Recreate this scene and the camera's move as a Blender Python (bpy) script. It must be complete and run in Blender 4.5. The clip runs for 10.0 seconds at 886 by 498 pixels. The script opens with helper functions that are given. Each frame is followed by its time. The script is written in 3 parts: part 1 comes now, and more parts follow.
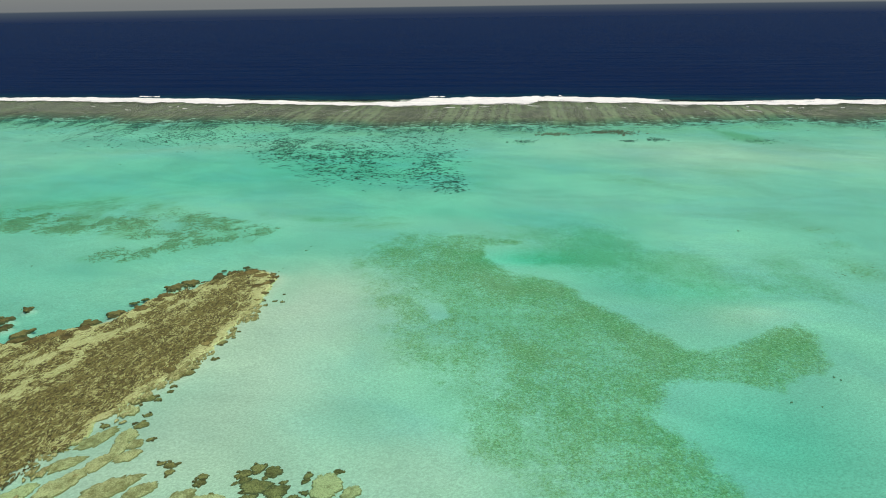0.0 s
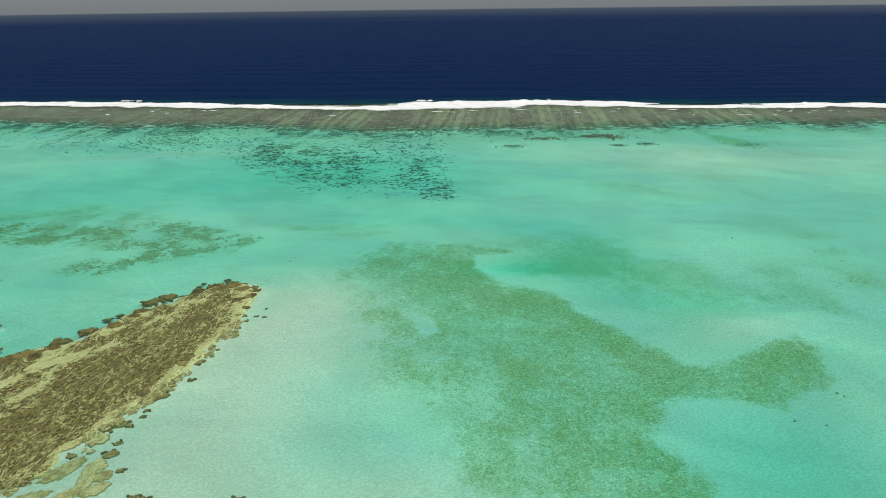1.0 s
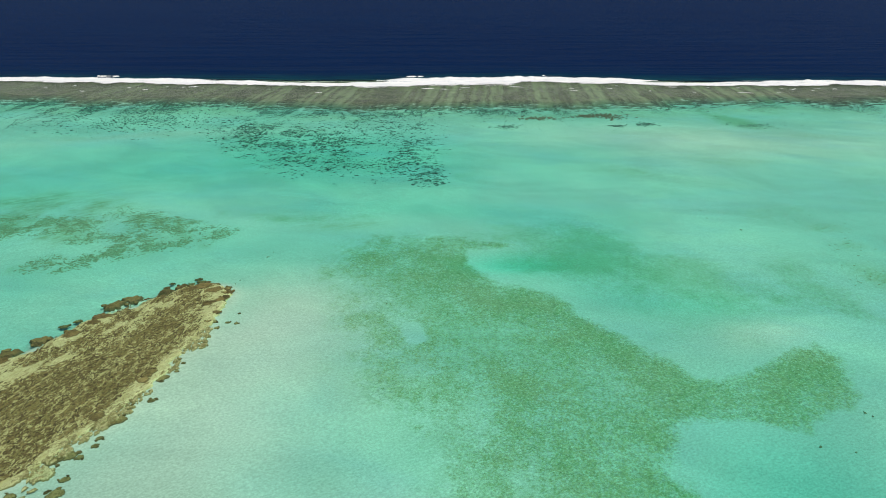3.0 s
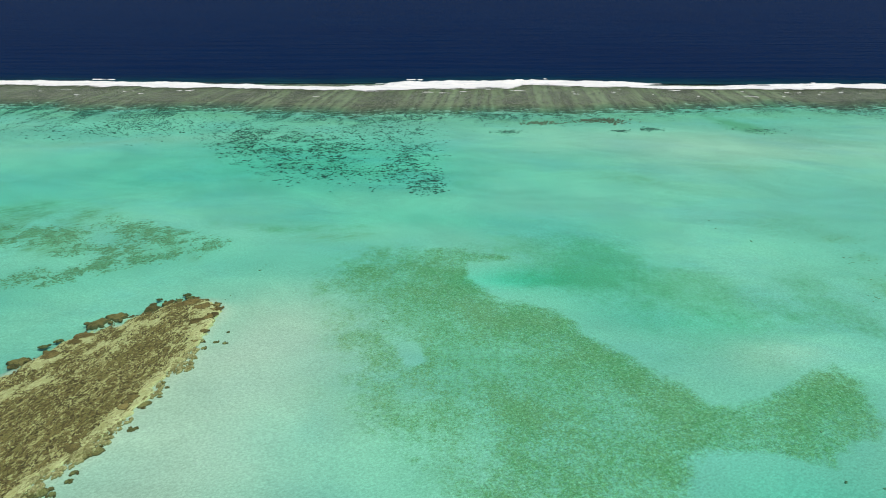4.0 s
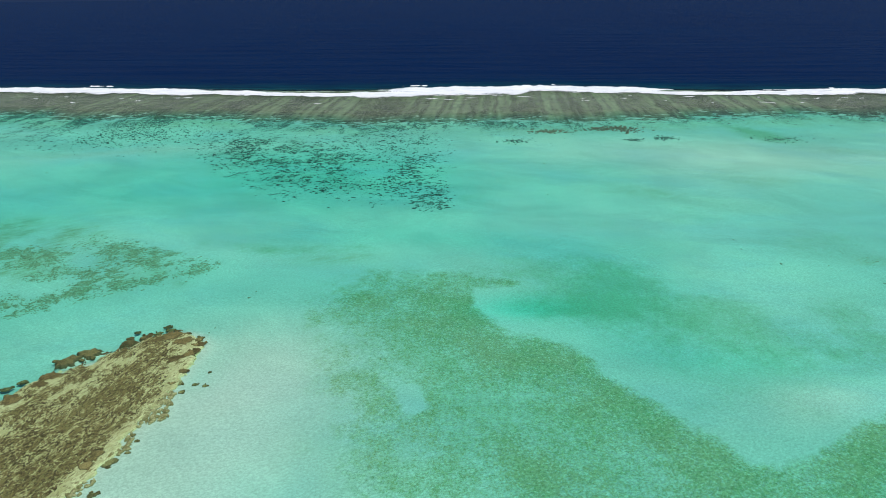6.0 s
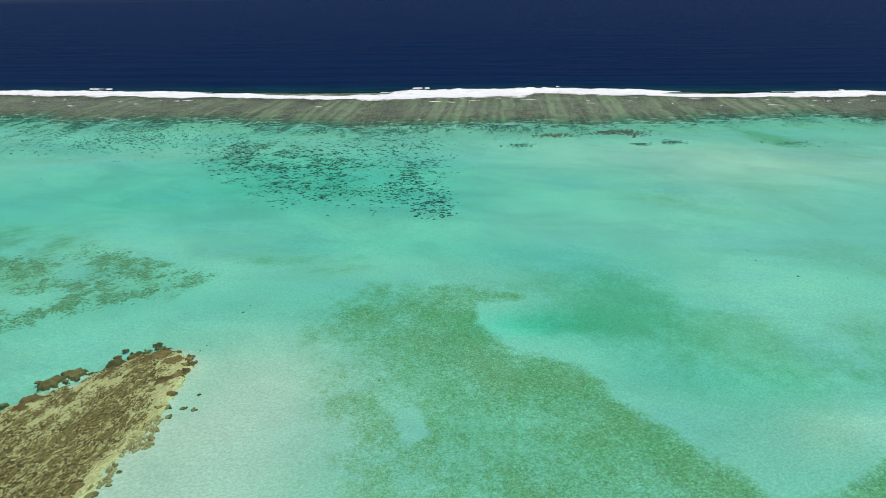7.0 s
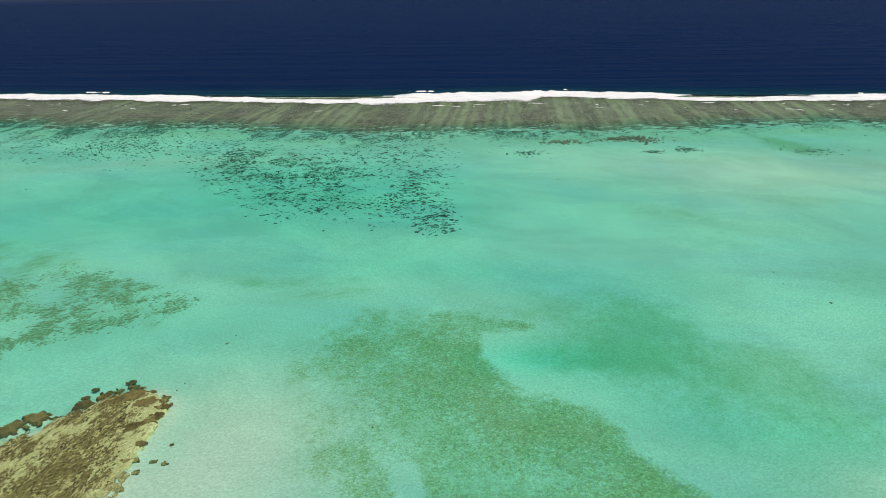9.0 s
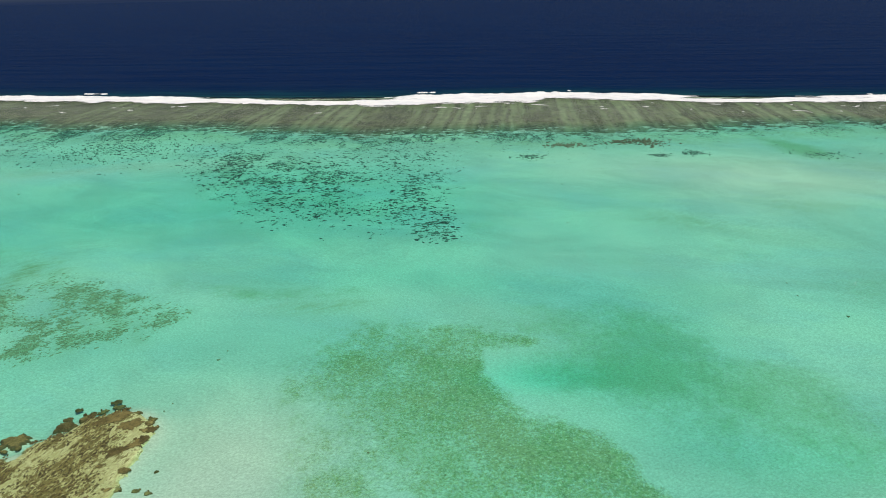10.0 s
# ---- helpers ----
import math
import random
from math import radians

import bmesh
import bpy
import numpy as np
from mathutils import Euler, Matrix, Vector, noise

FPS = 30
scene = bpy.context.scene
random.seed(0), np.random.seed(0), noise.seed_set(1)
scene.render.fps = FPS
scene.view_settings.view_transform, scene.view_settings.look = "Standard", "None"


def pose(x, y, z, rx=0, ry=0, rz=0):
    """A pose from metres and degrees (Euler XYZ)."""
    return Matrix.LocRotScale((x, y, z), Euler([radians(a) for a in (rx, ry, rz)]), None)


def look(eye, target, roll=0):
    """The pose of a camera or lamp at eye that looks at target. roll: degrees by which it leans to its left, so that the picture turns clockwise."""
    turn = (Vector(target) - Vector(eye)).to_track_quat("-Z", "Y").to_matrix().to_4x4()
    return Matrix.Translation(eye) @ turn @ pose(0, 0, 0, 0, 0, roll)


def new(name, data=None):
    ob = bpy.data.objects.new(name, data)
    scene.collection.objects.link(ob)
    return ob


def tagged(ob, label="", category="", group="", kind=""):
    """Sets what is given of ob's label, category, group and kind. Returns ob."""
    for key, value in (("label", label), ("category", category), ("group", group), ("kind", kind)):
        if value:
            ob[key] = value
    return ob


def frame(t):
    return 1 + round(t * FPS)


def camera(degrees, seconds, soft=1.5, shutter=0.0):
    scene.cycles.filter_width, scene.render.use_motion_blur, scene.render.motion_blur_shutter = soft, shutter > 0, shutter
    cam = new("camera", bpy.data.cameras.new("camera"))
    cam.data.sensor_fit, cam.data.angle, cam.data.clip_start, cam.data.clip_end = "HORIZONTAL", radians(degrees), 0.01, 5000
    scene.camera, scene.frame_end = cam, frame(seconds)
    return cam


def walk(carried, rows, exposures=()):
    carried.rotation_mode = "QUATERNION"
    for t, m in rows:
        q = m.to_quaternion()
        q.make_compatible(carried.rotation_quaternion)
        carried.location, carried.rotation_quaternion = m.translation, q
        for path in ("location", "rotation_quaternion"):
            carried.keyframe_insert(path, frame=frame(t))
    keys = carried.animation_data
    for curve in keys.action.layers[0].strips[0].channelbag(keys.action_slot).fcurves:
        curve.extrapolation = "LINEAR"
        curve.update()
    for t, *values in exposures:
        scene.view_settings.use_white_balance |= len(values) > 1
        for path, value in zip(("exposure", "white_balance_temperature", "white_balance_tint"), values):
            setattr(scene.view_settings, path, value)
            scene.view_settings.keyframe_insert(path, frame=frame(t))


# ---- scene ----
cam = camera(74.0, 10.0, soft=0.92)
PATH = [
    (0.0, 0.00, 0.00, 99.93, -0.36, -22.65, 0.71),
    (0.5, 0.12, 4.20, 99.88, -0.99, -22.53, 0.68),
    (1.0, 0.26, 8.44, 99.88, -1.50, -22.41, 0.65),
    (1.1, 0.30, 9.44, 99.89, -1.57, -22.38, 0.62),
    (1.2, 0.34, 10.44, 99.89, -1.64, -22.99, 0.59),
    (1.3, 0.38, 11.43, 99.90, -1.70, -24.14, 0.56),
    (1.4, 0.42, 12.43, 99.91, -1.77, -24.58, 0.53),
    (1.5, 0.46, 13.43, 99.91, -1.84, -25.16, 0.50),
    (2.0, 0.70, 18.13, 100.01, -2.09, -25.07, 0.42),
    (2.5, 1.14, 23.22, 100.10, -2.24, -24.94, 0.39),
    (4.0, 2.47, 38.57, 100.37, -2.21, -24.70, 0.41),
    (4.5, 2.82, 43.63, 100.30, -2.10, -24.59, 0.45),
    (5.0, 3.09, 48.32, 100.24, -2.00, -24.51, 0.55),
    (5.5, 3.41, 53.36, 100.23, -1.87, -24.46, 0.61),
    (7.0, 4.38, 68.19, 100.38, -1.44, -24.35, 0.78),
    (7.5, 4.79, 73.02, 100.49, -1.30, -24.33, 0.83),
    (8.0, 5.15, 77.87, 100.67, -1.16, -24.37, 0.85),
    (8.5, 5.54, 82.51, 100.91, -1.06, -24.39, 0.87),
    (9.0, 6.02, 87.06, 101.11, -0.95, -24.40, 0.92),
    (9.5, 6.49, 91.43, 101.28, -0.84, -24.45, 0.97),
    (10.0, 6.91, 95.84, 101.43, -0.72, -24.45, 1.02),
]
walk(cam, [(t, pose(x, y, z, 90 + pitch, roll, yaw)) for t, x, y, z, yaw, pitch, roll in PATH],
     exposures=[(0.0, -0.04, 6480, 10), (1.5, -0.04, 6180, 9), (2.5, -0.04, 6180, 11), (4.0, -0.04, 6130, 10), (5.0, -0.04, 5620, 9), (5.5, -0.04, 5620, 10), (7.5, -0.04, 6100, 13), (10.0, -0.04, 6350, 13)])
# ---- sun, sky, exposure ----
SUN_AZ, SUN_EL = 118.0, 58.0          # degrees: clockwise from straight ahead, above the horizon
sun_data = bpy.data.lights.new("sun", "SUN")
sun_data.energy, sun_data.angle, sun_data.color = 3.6, radians(0.53), (1.0, 0.965, 0.9)
sun = new("sun", sun_data)
a, e = radians(SUN_AZ), radians(SUN_EL)
sun.matrix_world = look((2000 * math.sin(a) * math.cos(e), 2000 * math.cos(a) * math.cos(e), 2000 * math.sin(e)), (0, 0, 0))

world = bpy.data.worlds.new("sky")
scene.world = world
world.use_nodes = True
wt = world.node_tree
wt.nodes.clear()
w_out, w_bg = wt.nodes.new("ShaderNodeOutputWorld"), wt.nodes.new("ShaderNodeBackground")
w_sky = wt.nodes.new("ShaderNodeTexSky")
w_sky.sky_type, w_sky.sun_disc, w_sky.sun_elevation, w_sky.sun_rotation = "NISHITA", False, e, a
w_sky.altitude, w_sky.air_density, w_sky.dust_density, w_sky.ozone_density = 0, 1.0, 0.4, 1.0
# the open sea past the end of the water sheet fills the sky dome below the horizon
w_co, w_sep, w_below, w_mix = [wt.nodes.new(n) for n in ("ShaderNodeTexCoord", "ShaderNodeSeparateXYZ", "ShaderNodeMapRange", "ShaderNodeMix")]
w_mix.data_type = "RGBA"
w_below.inputs["From Min"].default_value, w_below.inputs["From Max"].default_value = -0.0050, -0.0030
w_below.inputs["To Min"].default_value, w_below.inputs["To Max"].default_value = 1, 0
wt.links.new(w_co.outputs["Generated"], w_sep.inputs[0])
wt.links.new(w_sep.outputs["Z"], w_below.inputs[0])
wt.links.new(w_below.outputs[0], w_mix.inputs[0])
w_haze, w_low = wt.nodes.new("ShaderNodeMix"), wt.nodes.new("ShaderNodeMapRange")
w_haze.data_type = "RGBA"
w_low.inputs["From Max"].default_value = 0.22
wt.links.new(w_sep.outputs["Z"], w_low.inputs[0])
wt.links.new(w_low.outputs[0], w_haze.inputs[0])
w_haze.inputs[6].default_value = (2.1, 2.25, 2.3, 1)
wt.links.new(w_sky.outputs[0], w_haze.inputs[7])
wt.links.new(w_haze.outputs[2], w_mix.inputs[6])
# towards the horizon this sea colour pales into haze painted on the dome
w_sea, w_dip = wt.nodes.new("ShaderNodeMix"), wt.nodes.new("ShaderNodeMapRange")
w_sea.data_type = "RGBA"
w_dip.inputs["From Min"].default_value, w_dip.inputs["From Max"].default_value = -0.016, -0.003
wt.links.new(w_sep.outputs["Z"], w_dip.inputs[0])
wt.links.new(w_dip.outputs[0], w_sea.inputs[0])
w_sea.inputs[6].default_value, w_sea.inputs[7].default_value = (0.24, 0.41, 0.92, 1), (0.80, 1.05, 1.35, 1)
wt.links.new(w_sea.outputs[2], w_mix.inputs[7])
wt.links.new(w_mix.outputs[2], w_bg.inputs[0])
w_bg.inputs[1].default_value = 0.09
wt.links.new(w_bg.outputs[0], w_out.inputs[0])
scene.view_settings.exposure = 0.0


# ---- material helpers ----
class Nodes:
    """Short calls for building one node tree."""

    def __init__(self, tree):
        self.t = tree
        tree.nodes.clear()

    def add(self, kind):
        return self.t.nodes.new(kind)

    def blender(self, how):
        n = self.add("ShaderNodeMix")
        n.data_type, n.blend_type = "RGBA", how
        return n

    def put(self, n, key, v):
        if isinstance(v, bpy.types.NodeSocket):
            self.t.links.new(v, n.inputs[key])
        else:
            n.inputs[key].default_value = v

    def math(self, op, *args):
        n = self.add("ShaderNodeMath")
        n.operation = op
        for i, v in enumerate(args):
            self.put(n, i, v)
        return n.outputs[0]

    def mix(self, f, c1, c2):
        n = self.blender("MIX")
        for i, v in ((0, f), (6, c1), (7, c2)):
            self.put(n, i, (*v, 1) if isinstance(v, tuple) and len(v) == 3 else v)
        return n.outputs[2]

    def ramp(self, v, lo, hi, a=0.0, b=1.0, smooth=True):
        n = self.add("ShaderNodeMapRange")
        n.interpolation_type = "SMOOTHSTEP" if smooth else "LINEAR"
        for i, x in enumerate((v, lo, hi, a, b)):
            self.put(n, i, x)
        return n.outputs[0]

    def place(self, scale=(1, 1, 1), turn=0.0):
        pos = self.add("ShaderNodeNewGeometry").outputs["Position"]
        m = self.add("ShaderNodeMapping")
        m.vector_type = "TEXTURE"
        scale = tuple(1.0 / v for v in scale)
        self.put(m, 0, pos)
        m.inputs["Scale"].default_value, m.inputs["Rotation"].default_value = scale, (0, 0, radians(turn))
        return m.outputs[0]

    def noise(self, scale, where=None, detail=4.0, rough=0.55, warp=0.0):
        n = self.add("ShaderNodeTexNoise")
        self.put(n, "Vector", where or self.place())
        for k, v in (("Scale", scale), ("Detail", detail), ("Roughness", rough), ("Distortion", warp)):
            n.inputs[k].default_value = v
        return n.outputs[0]

    def attr(self, name):
        n = self.add("ShaderNodeAttribute")
        n.attribute_name = name
        return n.outputs["Fac"]

    def bump(self, height, strength, distance):
        n = self.add("ShaderNodeBump")
        for k, v in (("Height", height), ("Strength", strength), ("Distance", distance)):
            self.put(n, k, v)
        return n.outputs[0]

    def end(self, shader):
        self.t.links.new(shader, self.add("ShaderNodeOutputMaterial").inputs[0])


def material(name):
    m = bpy.data.materials.new(name)
    m.use_nodes = True
    return m, Nodes(m.node_tree)


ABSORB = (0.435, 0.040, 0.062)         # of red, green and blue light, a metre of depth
DEEP = (0.0026, 0.0132, 0.049)         # what the body of deep clear water sends back


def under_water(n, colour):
    """Paints clear water's absorption of light into a bottom's colour, by its depth below z = 0."""
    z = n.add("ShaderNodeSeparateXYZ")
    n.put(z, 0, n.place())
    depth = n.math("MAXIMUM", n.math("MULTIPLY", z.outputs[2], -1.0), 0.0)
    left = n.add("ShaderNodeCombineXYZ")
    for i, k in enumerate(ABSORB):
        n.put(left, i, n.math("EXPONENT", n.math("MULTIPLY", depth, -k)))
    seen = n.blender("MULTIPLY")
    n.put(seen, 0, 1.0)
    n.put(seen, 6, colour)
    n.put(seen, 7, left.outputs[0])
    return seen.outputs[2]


def finish(n, colour, rough, normal=None, spec=0.2):
    p = n.add("ShaderNodeBsdfPrincipled")
    n.put(p, "Base Color", colour)
    n.put(p, "Roughness", rough)
    n.put(p, "Specular IOR Level", spec)
    if normal:
        n.put(p, "Normal", normal)
    n.end(p.outputs[0])


def ground_material():
    m, n = material("lagoon_bottom")
    big, mid, fine = n.noise(0.012, detail=3), n.noise(0.10, detail=6, rough=0.65), n.noise(1.5, detail=4, rough=0.85)
    sand = n.mix(n.ramp(big, 0.35, 0.65), (0.486, 0.530, 0.364), (0.612, 0.622, 0.402))
    level = n.add("ShaderNodeSeparateXYZ")
    n.put(level, 0, n.place())
    silt = n.math("MULTIPLY", n.ramp(n.noise(0.02, n.place((0.6, 1.2, 1), -20), detail=4, rough=0.6), 0.44, 0.68, 0.0, 0.8), n.ramp(level.outputs[2], -2.1, -1.2, 1.0, 0.0))
    sand = n.mix(silt, sand, (0.475, 0.53, 0.400))
    sand = n.mix(n.ramp(fine, 0.3, 0.75, 0.0, 0.2), sand, (0.46, 0.50, 0.335))
    wisp = n.ramp(n.noise(0.022, n.place((0.75, 1.25, 1), -24), detail=7, rough=0.62, warp=0.8), 0.36, 0.64, 0.93, 1.07)
    drifted = n.blender("MULTIPLY")
    for k, v in ((0, 1.0), (6, sand), (7, wisp)):
        n.put(drifted, k, v)
    sand = n.mix(n.ramp(n.noise(0.016, n.place((0.6, 1.4, 1), -12), detail=6, rough=0.6, warp=1.0), 0.54, 0.70, 0.0, 0.40), drifted.outputs[2], (0.60, 0.60, 0.415))
    # seagrass: a soft mask broken up by two noises
    g = n.attr("grass")
    rag = n.math("SUBTRACT", n.noise(0.42, detail=8, rough=0.8), 0.5)
    clump = n.math("MULTIPLY", rag, 1.7)
    tuft = n.math("ADD", clump, n.math("ADD", n.math("MULTIPLY", n.math("SUBTRACT", mid, 0.5), 1.3), n.math("MULTIPLY", n.math("SUBTRACT", fine, 0.5), 2.8)))
    cover = n.ramp(n.math("ADD", g, n.math("MULTIPLY", tuft, n.ramp(g, 0.0, 0.25))), 0.14, 0.82)
    lush, dry = n.mix(n.ramp(n.noise(0.055, detail=5, rough=0.7), 0.40, 0.60), (0.120, 0.222, 0.038), (0.225, 0.218, 0.048)), (0.35, 0.355, 0.130)
    blade = n.mix(n.ramp(n.noise(0.8, detail=5, rough=0.9), 0.36, 0.64), lush, dry)
    w = n.attr("weed")
    frayed = n.ramp(n.math("ADD", w, n.math("MULTIPLY", n.math("ADD", rag, n.math("MULTIPLY", n.math("SUBTRACT", mid, 0.5), 0.6)), n.ramp(w, 0.0, 0.3, 0.0, 1.5))), 0.05, 0.75, smooth=False)
    c = n.mix(n.math("MULTIPLY", frayed, 0.62), sand, (0.235, 0.345, 0.118))
    c = n.mix(n.math("MULTIPLY", cover, 0.74), c, blade)
    # pale specks scattered among the tufts
    speck = n.math("MULTIPLY", n.ramp(n.noise(1.2, detail=5, rough=0.8), 0.54, 0.62, 0.0, 0.85), n.ramp(g, 0.05, 0.4))
    c = n.mix(speck, c, (0.51, 0.53, 0.30))
    # sparkle of surface wavelets painted into the colour, with the mottling of tufts
    grain = n.ramp(n.noise(1.7, n.place((0.75, 1.15, 1), 18), detail=5, rough=0.85), 0.37, 0.63, n.ramp(g, 0.05, 0.5, 0.80, 0.68), n.ramp(g, 0.05, 0.5, 1.18, 1.32), False)
    sparkled = n.blender("MULTIPLY")
    n.put(sparkled, 0, 1.0)
    n.put(sparkled, 6, c)
    n.put(sparkled, 7, grain)
    c = sparkled.outputs[2]
    # thin film of algae
    streaky = n.ramp(n.noise(0.42, n.place((0.45, 1.25, 1), 32), detail=7, rough=0.78), 0.40, 0.60, 0.35, 1.15)
    film = n.math("MULTIPLY", n.math("MULTIPLY", n.attr("film"), streaky), n.ramp(n.noise(0.035, detail=6), 0.25, 0.75, 0.6, 1.0))
    c = n.mix(film, c, (0.315, 0.325, 0.120))
    # dead coral and turf on the reef flat, with paler grooves of sand running seaward
    f = n.attr("flat")
    turf = n.mix(n.ramp(n.noise(0.05, detail=6, rough=0.65), 0.3, 0.7), (0.052, 0.058, 0.026), (0.122, 0.134, 0.058))
    turf = n.mix(n.ramp(n.noise(0.35, detail=4), 0.45, 0.75, 0, 0.6), turf, (0.22, 0.205, 0.13))
    groove = n.mix(n.ramp(mid, 0.3, 0.7), (0.205, 0.240, 0.108), (0.29, 0.325, 0.150))
    run = n.noise(0.30, n.place((1.0, 0.10, 1), -7), detail=5, rough=0.7)
    turf = n.mix(n.ramp(run, 0.48, 0.72, 0, 0.5), turf, (0.21, 0.212, 0.125))
    turf = n.mix(n.math("MULTIPLY", n.attr("groove"), n.ramp(run, 0.25, 0.6, 0.45, 1.0)), turf, groove)
    edge = n.math("ADD", f, n.math("MULTIPLY", n.math("SUBTRACT", n.noise(0.16, n.place((0.6, 1.3, 1)), detail=7, rough=0.8), 0.5), n.math("MULTIPLY", n.ramp(f, 0.0, 0.2), 3.0)))
    c = n.mix(n.ramp(edge, 0.32, 0.66), c, turf)
    # the still water over the bottom shows as a rippled clear coat
    ripples = n.bump(n.math("ADD", n.noise(1.7, n.place((0.7, 1.2, 1), 20), detail=4, rough=0.7), n.math("MULTIPLY", n.noise(0.16, n.place((0.5, 1.3, 1), 12)), 1.5)), 1.0, 0.6)
    p = n.add("ShaderNodeBsdfPrincipled")
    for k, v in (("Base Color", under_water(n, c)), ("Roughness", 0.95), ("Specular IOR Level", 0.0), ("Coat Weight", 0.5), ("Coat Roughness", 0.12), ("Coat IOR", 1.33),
                 ("Coat Normal", ripples), ("Normal", n.bump(n.math("ADD", mid, n.math("MULTIPLY", n.noise(1.1, n.place((0.7, 1.2, 1), 20), detail=4, rough=0.75), 0.55)), 0.6, 0.5))):
        n.put(p, k, v)
    n.end(p.outputs[0])
    return m


def water_material():
    m, n = material("sea_water")
    chop = n.noise(0.55, n.place((0.7, 1.2, 1), 20), detail=5, rough=0.65)
    wind = n.noise(0.11, n.place((0.5, 1.3, 1), 12), detail=4)
    swell = n.noise(0.030, n.place((0.16, 1.0, 1), -4), detail=5, rough=0.6)
    h = n.math("ADD", n.math("MULTIPLY", chop, 0.35), n.math("MULTIPLY", wind, 0.9))
    open_sea = n.attr("open_sea")
    h = n.math("ADD", h, n.math("MULTIPLY", swell, n.math("MULTIPLY", open_sea, 5.0)))
    nor = n.bump(h, 1.0, 0.9)
    gloss = n.add("ShaderNodeBsdfAnisotropic")
    n.put(gloss, "Roughness", 0.22)
    n.put(gloss, "Normal", nor)
    clear = n.add("ShaderNodeBsdfTransparent")
    fres = n.add("ShaderNodeFresnel")
    n.put(fres, "IOR", 1.333)
    n.put(fres, "Normal", nor)
    mixer = n.add("ShaderNodeMixShader")
    n.put(mixer, 0, n.math("MULTIPLY", n.math("POWER", fres.outputs[0], 3.0), 0.17))
    deep = n.add("ShaderNodeBsdfDiffuse")
    patchy = n.mix(n.ramp(n.noise(0.004, n.place((0.5, 1, 1)), detail=4), 0.3, 0.7), DEEP, (DEEP[0] * 1.1, DEEP[1] * 1.15, DEEP[2] * 1.08))
    shelf = n.mix(n.ramp(n.attr("deep"), 0.05, 0.50), (0.013, 0.080, 0.080), (0.007, 0.044, 0.058))
    # dark streaks of wave shading painted into the water over the shelf
    streak = n.ramp(n.noise(0.06, n.place((0.25, 1.4, 1), -6), detail=6, rough=0.7), 0.42, 0.58, 0.0, 0.85)
    shelf = n.mix(streak, shelf, (0.004, 0.021, 0.040))
    n.put(deep, "Color", n.mix(n.ramp(n.attr("deep"), 0.30, 0.97), shelf, patchy))
    n.put(deep, "Normal", n.bump(n.math("ADD", swell, n.math("MULTIPLY", n.noise(0.10, n.place((0.22, 1.0, 1), -3), detail=4, rough=0.65), 0.35)), 1.0, 7.0))
    body = n.add("ShaderNodeMixShader")
    n.put(body, 0, n.attr("body"))
    n.put(body, 1, clear.outputs[0])
    n.put(body, 2, deep.outputs[0])
    n.put(mixer, 1, body.outputs[0])
    n.put(mixer, 2, gloss.outputs[0])
    n.end(mixer.outputs[0])
    return m


def coral_material(name, dark, pale, rim, spread=0.22, grain=2.2):
    """Living coral: dark polyps with paler sanded tops; rim is the colour of the growing edge."""
    m, n = material(name)
    fine, mid = n.noise(grain, detail=5, rough=0.75), n.noise(0.45, detail=4)
    rnd = n.add("ShaderNodeNewGeometry").outputs["Random Per Island"]
    own = n.add("ShaderNodeObjectInfo").outputs["Random"]
    shade = n.math("ADD", n.math("MULTIPLY", fine, 0.6), n.math("MULTIPLY", mid, 0.6))
    shade = n.math("ADD", shade, n.math("MULTIPLY", n.math("ADD", rnd, own), spread))
    c = n.mix(n.ramp(shade, 0.50 + 0.4 * spread, 0.66 + 1.5 * spread), dark, pale)
    c = n.mix(n.ramp(n.noise(grain * 1.5, detail=5, rough=0.8), 0.48, 0.60, 0.0, 0.8), c, dark)
    c = n.mix(n.ramp(n.math("ADD", n.attr("rim"), n.math("MULTIPLY", n.math("SUBTRACT", mid, 0.5), 0.7)), 0.55, 0.95), c, rim)
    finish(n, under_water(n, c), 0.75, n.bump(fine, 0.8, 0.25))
    return m


def rubble_material():
    """Straw-coloured rubble, overgrown with brown turf where the attribute "growth" is high."""
    m, n = material("coral_rubble")
    where = n.place((0.55, 1.2, 1), 66)
    fine, mid, big = n.noise(3.2, where, detail=5, rough=0.8), n.noise(0.50, where, detail=6, rough=0.66), n.noise(0.12, where, detail=4)
    straw = n.mix(n.ramp(mid, 0.38, 0.60), (0.44, 0.430, 0.155), (0.67, 0.685, 0.300))
    straw = n.mix(n.ramp(fine, 0.44, 0.66, 0, 0.65), straw, (0.27, 0.245, 0.095))
    turf = n.mix(n.ramp(fine, 0.36, 0.64), (0.112, 0.096, 0.025), (0.270, 0.235, 0.070))
    turf = n.mix(n.ramp(big, 0.42, 0.62, 0, 0.6), turf, (0.185, 0.170, 0.048))
    brown = n.math("ADD", n.attr("growth"), n.math("ADD", n.math("MULTIPLY", n.math("SUBTRACT", mid, 0.5), 3.0), n.math("MULTIPLY", n.math("SUBTRACT", fine, 0.5), 2.2)))
    c = n.mix(n.ramp(brown, 0.40, 0.62), straw, turf)
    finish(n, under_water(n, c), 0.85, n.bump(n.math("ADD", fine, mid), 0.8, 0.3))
    return m


